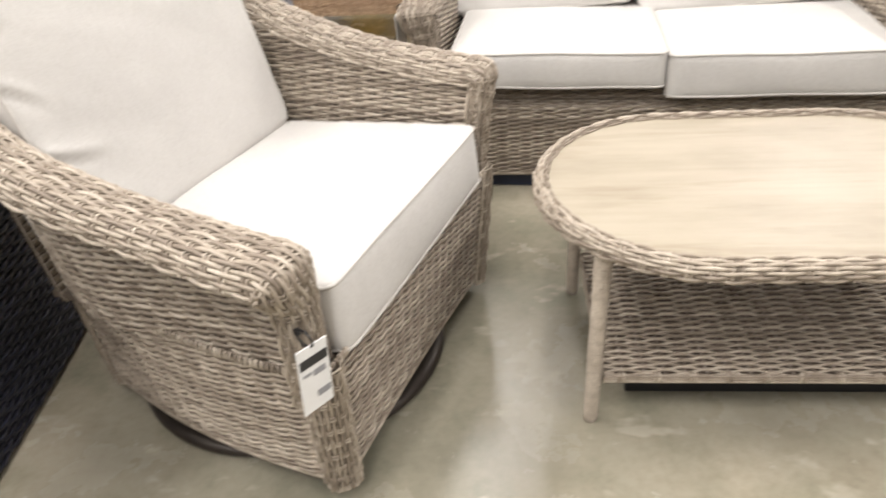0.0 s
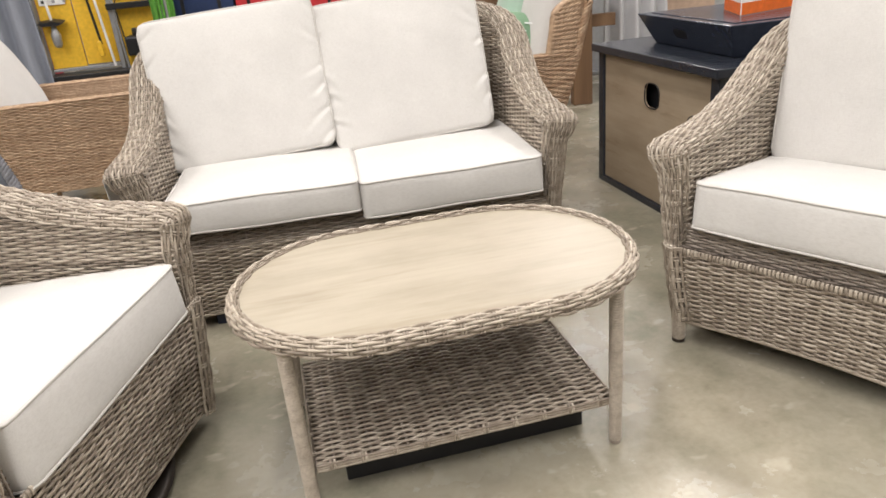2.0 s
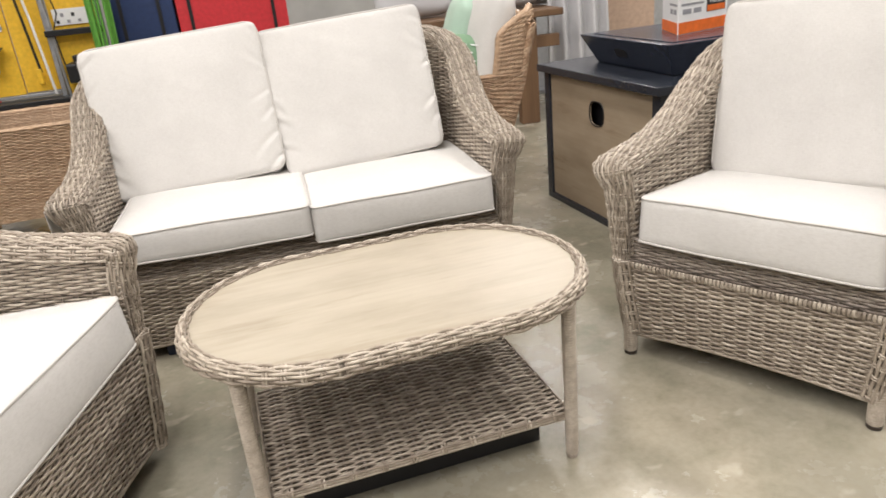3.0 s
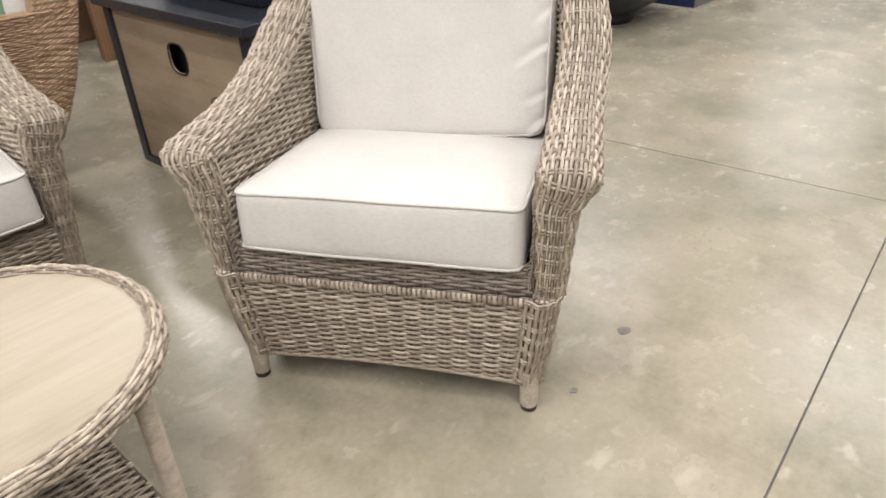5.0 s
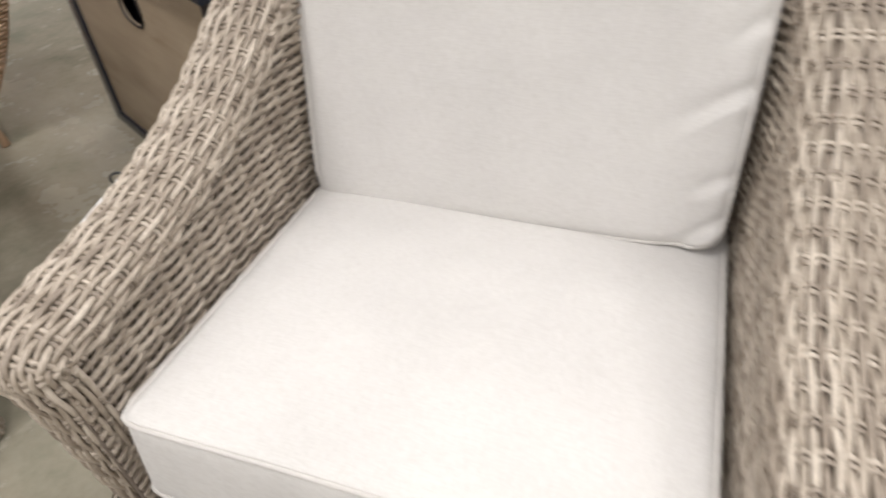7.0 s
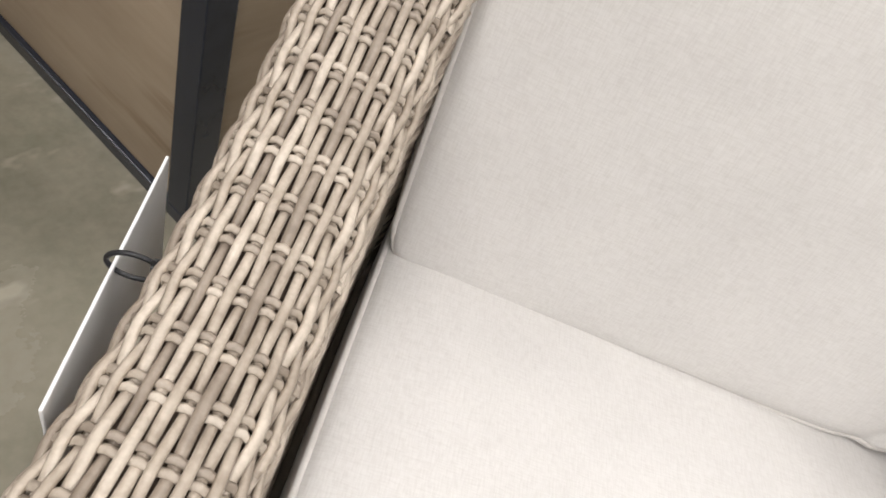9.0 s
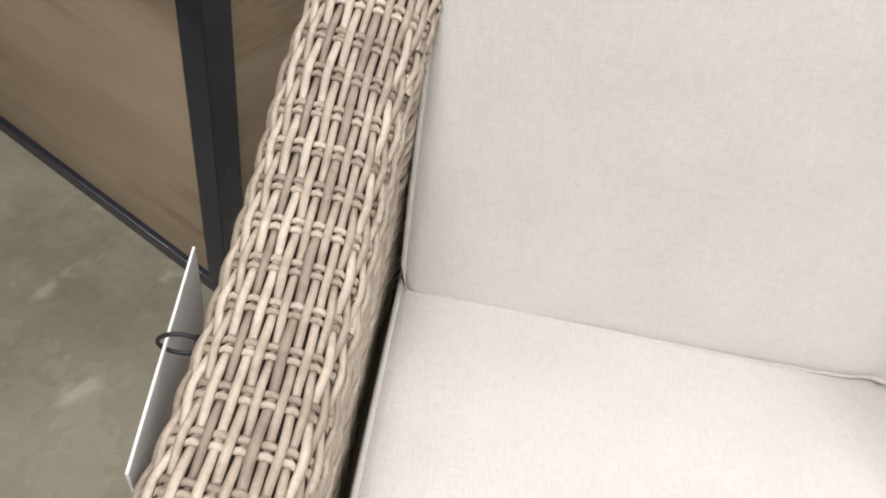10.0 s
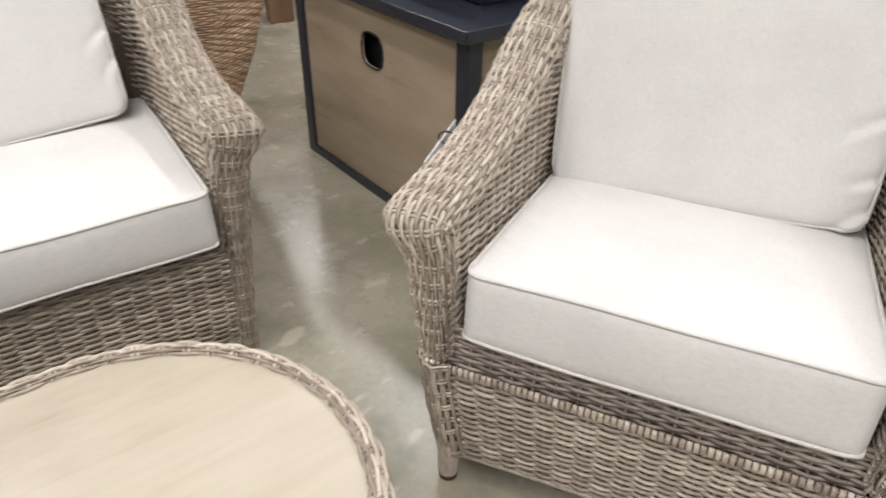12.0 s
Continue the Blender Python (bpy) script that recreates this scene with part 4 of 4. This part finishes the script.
def brown_chair(m, label, backmats, d=0.60, lean=0.20, zt=0.93, edge=0.026, wing=False):
    t = thing("wicker_chair", m, label, "armchair", "brown wicker chairs")
    B = [BROWN, BROWN_IN]
    w, wt, za, zl = 0.30, 0.35, 0.58, 0.17
    for s in (-1, 1):
        end = 0.502 if wing else d
        out = bilinear((s * w, 0.04, zl), (s * (wt - 0.008 if wing else w), end, zl - (0.04 if wing else 0.0)), (s * wt, 0.59 if wing else d + 0.05, za), (s * wt, 0.0, za))
        weave("side_panel", out, 22, 56, B, t, s, **FINE, seg=4, back=0.003)
        inn = bilinear((s * (w - 0.04), end, zl), (s * (w - 0.04), 0.04, zl), (s * (wt - 0.045), 0.0, za), (s * (wt - 0.045), d + 0.05, za))
        weave("inner_panel", inn, 22, 56, B, t, s, **FINE, seg=4, back=0.003)
        rows = [(s * (wt - 0.022), 0.0, za - 0.06, 0.05, 1, 0, 0), (s * (wt - 0.022), -0.006, za - 0.012, 0.05, 1, 0, 0), (s * (wt - 0.022), 0.03, za + 0.006, 0.05, 1, 0, 0), (s * (wt - 0.022), 0.06, za + 0.006, 0.05, 1, 0, 0), (s * (wt - 0.022), d * 0.5, za + 0.006, 0.05, 1, 0, 0), (s * (wt - 0.022), d + 0.05, za + 0.006, 0.05, 1, 0, 0)]
        S, L = roll_surface(rows, 0.012, 95)
        weave("arm_cap", S, 24, 5, B, t, -1, amp=0.0015, thick=0.003, sub=2, seg=4, pair=0)
        part("front_face", box(*sorted((s * (w - 0.035), s * (w - 0.003))), 0.03, 0.05, zl, za - 0.05, 0.004), BROWN_IN, t)

    def back(off):
        def S(u, v):
            u, v = np.asarray(u), np.asarray(v)
            x = (u * 2 - 1) * (w + 0.06 * v - 0.002)
            z = zl + v * (zt - zl) + 0.03 * np.cos(x * 5) * v
            y = (0.525 + 0.245 * np.abs(v) ** 0.55 if wing else d + lean * np.abs(v) ** 1.4) + off + 0.03 * np.cos(x * 4.5)
            return np.stack([x, y, z], -1)
        return S
    weave("back_outer", back(0.02), 22, 90, backmats, t, -1, **FINE, seg=4, back=0.003)
    weave("back_inner", back(-0.03), 22, 90, B, t, 1, **FINE, seg=4, back=0.003)
    for s in (-1, 1) if wing else ():
        for off, flip in ((0.0, 1), (-0.03, -1)):
            def wing_surface(u, v, off=off):
                u, v = np.asarray(u), np.asarray(v)
                z = 0.125 + v * (0.64 + 0.09 * np.clip(u, 0, 1))
                fore = np.interp(z, [0.12, 0.36, 0.59, 0.76], [0.502, 0.530, 0.590, 0.622])
                aft = np.interp(z, [0.12, 0.22, 0.36, 0.55, 0.73, 0.87], [0.532, 0.600, 0.668, 0.730, 0.768, 0.785])
                return np.stack([s * (wt - 0.004 + 0.004 * v + off) + 0 * u, fore + (aft - fore) * u, z], -1)
            weave("wing_panel", wing_surface, 7, 72, B, t, s * flip, **FINE, seg=4, back=0.003)
        rim = [(s * (wt - 0.014), 0.590, za), (s * (wt - 0.014), 0.608, 0.68), (s * (wt - 0.014), 0.622, 0.755), (s * (wt - 0.012), 0.68, 0.80), (s * (wt - 0.02), 0.75, 0.84), (s * (wt - 0.06), 0.785, 0.86)]
        P, _ = spline(rim, 40)
        tube_part("wing_rim", P, 0.016, BROWN, t, 10)
    for s in (-1, 1):
        rows = np.array([back(0.0)(np.array([0.5 + s * 0.5]), np.array([v]))[0] for v in np.linspace(0, 1, 14)])
        braid("edge_braid", rows, edge, backmats[0] if s < 0 else BROWN, t)
    rows = np.array([back(-0.005)(np.array([u]), np.array([1.0]))[0] for u in np.linspace(0, 1, 20)])
    braid("top_braid", rows, edge, BROWN, t)
    for s in (-1, 1):
        for y, dy in ((0.06, -0.02), (0.485, 0.02) if wing else (d - 0.01, 0.035)):
            if wing and dy > 0:
                tube_part("leg", [(s * (wt - 0.03), y, zl), (s * (wt - 0.02), y + dy * 0.5, zl / 2), (s * (wt - 0.008), y + dy, 0.002)], 0.012, BROWN, t, 10)
                continue
            tube_part("leg", [(s * (w - 0.02), y, zl + 0.03), (s * (w - 0.01), y + dy * 0.5, zl / 2), (s * w, y + dy, 0.002)], 0.013, BROWN, t, 10)
    part("seat_box", box(-w + 0.045, w - 0.045, 0.05, d - (0.12 if wing else 0.02), zl, 0.34, 0.01), BROWN_IN, t)
    return t


BR_M = pose(1.026, 3.245, 0, 0, 0, -91.0)
BL_M = pose(-0.08, 3.60, 0, 0, 0, 92.0)
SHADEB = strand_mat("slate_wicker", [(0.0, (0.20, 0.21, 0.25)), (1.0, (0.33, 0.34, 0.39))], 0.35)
brown_chair(BR_M, "honey-brown wicker chair with flared back holding pillows", [BROWN, BROWN_IN], lean=0.14, zt=0.80, edge=0.016, wing=True)
brown_chair(BL_M, "honey-brown wicker chair with slate-grey outer back", [SHADEB, BLACK_IN], d=0.74, lean=0.25)
for m_, lab, k in ((BR_M, "grey-white seat cushion in the brown wicker chair", 21), (BL_M, "pale grey seat cushion in the brown wicker chair", 22)):
    cushion("seat_cushion", 0.50, 0.52, 0.10, m_ @ pose(0, 0.30, 0.392), lab, 0.02, 0.01, 0.003, k, mat=GREYC, res=0.03)
cushion("back_pillow", 0.50, 0.46, 0.12, BL_M @ pose(0, 0.775, 0.66, 66, 0, 0), "pale grey back pillow leaning in the brown chair", 0.04, 0.03, 0.006, 23, mat=LINEN, welt=False, res=0.03, pinch=0.5)


def striped_pillow():
    ob = cushion("throw_pillow", 0.34, 0.34, 0.12, BR_M @ pose(0.12, 0.435, 0.590, 72, 8, 58), "green throw pillow with white dashes in the brown chair", 0.04, 0.03, 0.004, 25, mat=GREENC, welt=False, res=0.02, pinch=0.85)
    for i in range(8):
        for j in range(5):
            b = part("dash", box(-0.018, 0.018, -0.003, 0.003, -0.001, 0.001, 0.0008, 1), PAPER, ob)
            x, y = -0.115 + 0.054 * j + (0.02 if i % 2 else 0), -0.126 + 0.036 * i
            b.location = (x, y, 0.062 + 0.03 * (1 - abs(x / 0.17) ** 2.5) * (1 - abs(y / 0.17) ** 2.5))
    return ob


cushion("back_pillow", 0.52, 0.52, 0.14, BR_M @ pose(0.03, 0.62, 0.68, 78, 0, 4), "grey-white back pillow leaning in the brown chair", 0.04, 0.035, 0.008, 24, mat=LINEN, welt=False, res=0.025, pinch=0.6)
striped_pillow()
cushion("throw_pillow", 0.40, 0.40, 0.11, BR_M @ pose(-0.09, 0.56, 0.72, 76, 0, -10), "mint throw pillow in the brown chair", 0.04, 0.03, 0.005, 26, mat=MINTC, welt=False, res=0.03, pinch=0.7)


# ---- black wicker box beside the swivel chair ----
def black_box():
    t = thing("wicker_chest", pose(-0.722, 0.808, 0, 0, 0, 8.1), "black woven wicker chest standing on the concrete", "chest")
    B = [BLACKW, BLACK_IN]
    h, y0, y1, d = 0.62, -0.55, 0.52, 0.55
    weave("front_weave", bilinear((0, y0, 0.01), (0, y1, 0.01), (0, y1, h), (0, y0, h)), 40, 44, B, t, 1, amp=0.003, thick=0.0032, sub=2, seg=4, pair=0)
    weave("end_weave", bilinear((0, y1, 0.01), (-d, y1, 0.01), (-d, y1, h), (0, y1, h)), 20, 44, B, t, 1, amp=0.003, thick=0.0032, sub=2, seg=4, pair=0)
    weave("end_weave", bilinear((-d, y0, 0.01), (0, y0, 0.01), (0, y0, h), (-d, y0, h)), 20, 44, B, t, 1, amp=0.003, thick=0.0032, sub=2, seg=4, pair=0)
    part("lid", box(-d - 0.01, 0.01, y0 - 0.01, y1 + 0.01, h, h + 0.04, 0.01), BLACK_IN, t, "black chest lid")
    part("core", box(-d + 0.008, -0.008, y0 + 0.008, y1 - 0.008, 0.0, h, 0), BLACK_IN, t)
    return t


black_box()


# ---- fire bowl and boxes across the aisle ----
def fire_bowl():
    t = thing("fire_bowl", pose(4.66, 2.60, 0), "large dark grey metal fire bowl on a low foot", "fire bowl")
    prof = [(0.16, 0.0), (0.17, 0.045), (0.15, 0.055), (0.20, 0.07), (0.29, 0.12), (0.36, 0.19), (0.40, 0.26), (0.412, 0.275), (0.408, 0.29), (0.43, 0.37), (0.445, 0.39), (0.435, 0.40), (0.41, 0.39), (0.36, 0.34), (0.02, 0.33)]
    part("bowl", lathe(prof, 64), BOWL, t, smooth=True)
    part("lid", lathe([(0.26, 0.331), (0.26, 0.36), (0.24, 0.372), (0.02, 0.376)], 48), BOWL, t, "flat grey lid", True)
    return t


GREYB2 = plain("pale_grey_board", (0.42, 0.43, 0.44), 0.6)
BOWL = plain("bowl_metal", (0.034, 0.036, 0.04), 0.35, 0.3)
fire_bowl()
bx = thing("carton", pose(5.2, 2.3, 0), "tall navy blue and grey product carton", "carton")
part("navy_side", box(-0.004, 0.0, 0, 1.0, 0, 1.1, 0.0), BLUEBOX, bx)
part("body", box(0.001, 0.95, 0.001, 0.999, 0, 1.1, 0.003), GREYBOX, bx)


# ---- tool display far behind the loveseat ----
def tool_bay():
    t = thing("tool_display", pose(-1.30, 6.7, 0), "yellow tool display boards with hanging trimmers", "display")
    for k, (x0, x1, z0) in enumerate(((-0.23, 0.045, 0.38), (0.055, 0.32, 0.39), (0.38, 0.74, 0.34))):
        part("board", box(x0, x1, 0, 0.03, z0, 2.3, 0.004), YELLOW, t)
        if k != 1:
            part("price_card", box(x0 + 0.03, x1 - 0.04, -0.014, -0.008, 0.90, 1.03, 0.001), PAPER, t, "white card with plain printed bars")
            for i in range(5):
                part("printed_bar", box(x0 + 0.05 + 0.042 * i, x0 + 0.075 + 0.042 * i, -0.016, -0.0145, 0.915 + 0.05 * (i % 2), 0.94 + 0.055 * (i % 2), 0), INK if i in (0, 3) else PAPERB, t)
    for x in (-0.26, 0.35, 0.77):
        part("upright", box(x - 0.018, x + 0.018, -0.05, 0.04, 0.0, 2.4, 0.004), STEEL, t)
    part("board_lip", box(-0.23, 0.32, -0.03, 0.035, 0.355, 0.378, 0.003), STEEL, t)
    part("base_shelf", box(-0.28, 0.78, -0.20, 0.05, 0.20, 0.335, 0.006), BLACK, t, "black base shelf")
    part("yellow_strip", box(0.10, 0.34, -0.24, -0.201, 0.12, 0.235, 0.002), YELLOW, t)
    part("black_rail", box(0.33, 0.78, -0.10, -0.02, 0.82, 0.87, 0.006), BLACK, t)
    part("black_case", box(0.44, 0.62, -0.22, -0.01, 0.44, 0.60, 0.02), BLACK, t)
    part("case_handle", box(0.50, 0.54, -0.16, -0.06, 0.60, 0.66, 0.012), BLACK, t)
    for x, lean, z0, col in ((-0.18, 0.06, 0.72, PAPER), (0.10, 0.12, 0.55, BLACK), (0.13, 0.16, 0.36, PAPER), (0.30, 0.10, 0.30, STEEL), (-0.30, 0.05, 0.6, BLACK)):
        tube_part("tool_shaft", [(x, -0.05, 1.9), (x + lean * 0.7, -0.06, 1.0), (x + lean, -0.07, z0)], 0.011, col, t, 8)
    part("trimmer_head", lathe([(0.02, 0.0), (0.034, 0.02), (0.04, 0.10), (0.025, 0.14), (0.014, 0.20)], 16), STEEL, t, "grey trimmer head", True).location = (-0.12, -0.07, 0.56)
    guard = bmesh.new()
    tri = [(-0.23, 0.76), (-0.12, 0.775), (-0.02, 0.755), (-0.08, 0.735), (-0.20, 0.74)]
    fr, bk = [guard.verts.new((x, -0.12, z)) for x, z in tri], [guard.verts.new((x, -0.03, z + 0.02)) for x, z in tri]
    guard.faces.new(fr), guard.faces.new(bk[::-1])
    for k in range(5):
        guard.faces.new((fr[k], fr[(k + 1) % 5], bk[(k + 1) % 5], bk[k]))
    part("trimmer_guard", guard, BLACK, t)
    part("tool_grip", box(0.185, 0.225, -0.09, -0.05, 0.45, 0.58, 0.01), YELLOW, t)
    tube_part("power_cord", [(0.40, -0.05, 1.3), (0.46, -0.08, 1.0), (0.40, -0.09, 0.85), (0.42, -0.09, 0.6), (0.47, -0.09, 0.45)], 0.006, BLACK, t, 6)
    return t


tool_bay()
for x0, x1, z0, z1, mat, lab in ((-2.3, -1.66, 0.0, 2.0, RED, "tall red product carton"), (-0.50, 0.06, 0.0, 1.9, BLUEBOX, "tall navy blue product carton"), (0.08, 1.05, 0.0, 2.0, RED, "wide red product rack")):
    c = thing("carton", pose(0, 6.9, 0), lab, "carton")
    part("body", box(x0, x1, 0, 0.5, z0, z1, 0.01), mat, c)
    part("edge_strip", box(x0 + 0.1, x0 + 0.13, -0.012, -0.002, 0.3, z1 - 0.1, 0), BLACK, c)
    part("edge_strip", box(x1 - 0.14, x1 - 0.11, -0.012, -0.002, 0.3, z1 - 0.1, 0), BLACK, c)


def reeds():
    """A bundle of green garden stakes beside the tool display."""
    t = thing("stake_bundle", pose(-0.52, 6.55, 0), "bundle of green garden stakes with orange tips", "stakes")
    rng = random.Random(4)
    for k in range(9):
        x, y = rng.uniform(-0.08, 0.08), rng.uniform(-0.05, 0.05)
        tube_part("stake", [(x, y, 0.0), (x * 1.3 + 0.02, y, 1.2)], 0.012, GREENL, t, 6)
    return t


reeds()


# ---- draped grey recliner beside the left brown chair ----
def cover_sheet(m, w, h, name, label, mat, folds=5, seed=0):
    t = thing(name, m, label, "fabric cover")
    nx, nz = 40, 24
    V = []
    for i in range(nx + 1):
        for k in range(nz + 1):
            u, v = i / nx, k / nz
            y = 0.05 * math.sin(u * folds * 2 * math.pi + seed) * (1.1 - 0.6 * v) + 0.10 * (1 - v)
            V.append(((u - 0.5) * w * (1.1 - 0.2 * v), -y, v * h))
    Q = [(i * (nz + 1) + k, (i + 1) * (nz + 1) + k, (i + 1) * (nz + 1) + k + 1, i * (nz + 1) + k + 1) for i in range(nx) for k in range(nz)]
    ob = hang(new("sheet", arrays_mesh("sheet", V, Q, [mat])), t)
    s = ob.modifiers.new("thick", "SOLIDIFY")
    s.thickness = 0.004
    part("pole", lathe([(0.02, 0.0), (0.02, h + 0.05)], 12), STEEL, t).location = (0, 0.08, 0)
    return t


cover_sheet(pose(-1.30, 3.62, 0, 0, -7, 4), 0.66, 1.25, "fabric_cover", "slate-grey fabric cover hanging beside the brown wicker chair", SLING, 1.2, 2)
cover_sheet(pose(-1.31, 5.0, 0, 0, 0, 12), 0.48, 1.9, "folded_umbrella", "grey fabric of a folded patio umbrella", SLING, 4)
cover_sheet(pose(2.85, 4.62, 0, 0, 0, -10), 0.42, 1.8, "fabric_cover", "pale grey fabric furniture cover in folds", GREYC, 4, 1)


# ---- teak bench with pale cushions ----
def teak_bench():
    t = thing("teak_table", pose(2.15, 4.42, 0, 0, 0, -8), "teak patio table with thick square legs", "table")
    part("top", box(-0.75, 0.47, -0.10, 0.75, 0.70, 0.745, 0.008), TEAK, t)
    for x in (-0.62, 0.20):
        for y in (0.0, 0.62):
            part("leg", box(x - 0.03, x + 0.10, y - 0.045, y + 0.045, 0, 0.70, 0.006), TEAK, t)
    part("apron", box(-0.62, 0.46, -0.02, 0.02, 0.50, 0.58, 0.004), TEAK, t)
    return t


teak_bench()
for k, (x, y) in enumerate(((1.72, 4.75), (2.35, 4.70), (2.72, 4.72))):
    cushion("stacked_cushion", 0.50, 0.46, 0.15, pose(x, y, 1.0, 78, 0, -8), "pale grey cushion standing on the teak table", 0.03, 0.03, 0.006, 31 + k, mat=GREYC, welt=False, res=0.035)
pn = thing("display_panel", pose(3.45, 4.9, 0, 0, 0, -12), "tan display panel standing behind the covers", "panel")
part("board", box(-0.20, 0.20, 0, 0.03, 0, 2.0, 0.004), PINKISH, pn)
part("foot", box(-0.25, 0.25, -0.15, 0.18, 0, 0.03, 0.004), STEEL, pn)
gp = thing("display_panel", pose(4.3, 5.2, 0, 0, 0, -12), "wide grey display panel behind the fire table", "panel")
part("board", box(-2.4, 0.90, 0, 0.03, 0, 2.2, 0.004), GREYB2, gp)
part("foot", box(-2.4, 0.9, -0.15, 0.18, 0, 0.03, 0.004), STEEL, gp)

# ---- flecks on the floor ----
for x, y, r, mat in ((2.081, 0.855, 0.020, FLECK), (1.832, 0.824, 0.011, FLECK)):
    bm = bmesh.new()
    rng = random.Random(int(x * 100))
    n = 14
    top = [bm.verts.new((x + r * (0.7 + 0.5 * rng.random()) * math.cos(2 * math.pi * k / n), y + 0.7 * r * (0.7 + 0.5 * rng.random()) * math.sin(2 * math.pi * k / n), 0.0012)) for k in range(n)]
    low = [bm.verts.new((v.co.x, v.co.y, 0.0)) for v in top]
    bm.faces.new(top), bm.faces.new(low[::-1])
    for k in range(n):
        bm.faces.new((low[k], low[(k + 1) % n], top[(k + 1) % n], top[k]))
    tagged(part("floor_fleck", bm, mat), "dark grey scuffed fleck stuck on the concrete", "fleck", "floor flecks")
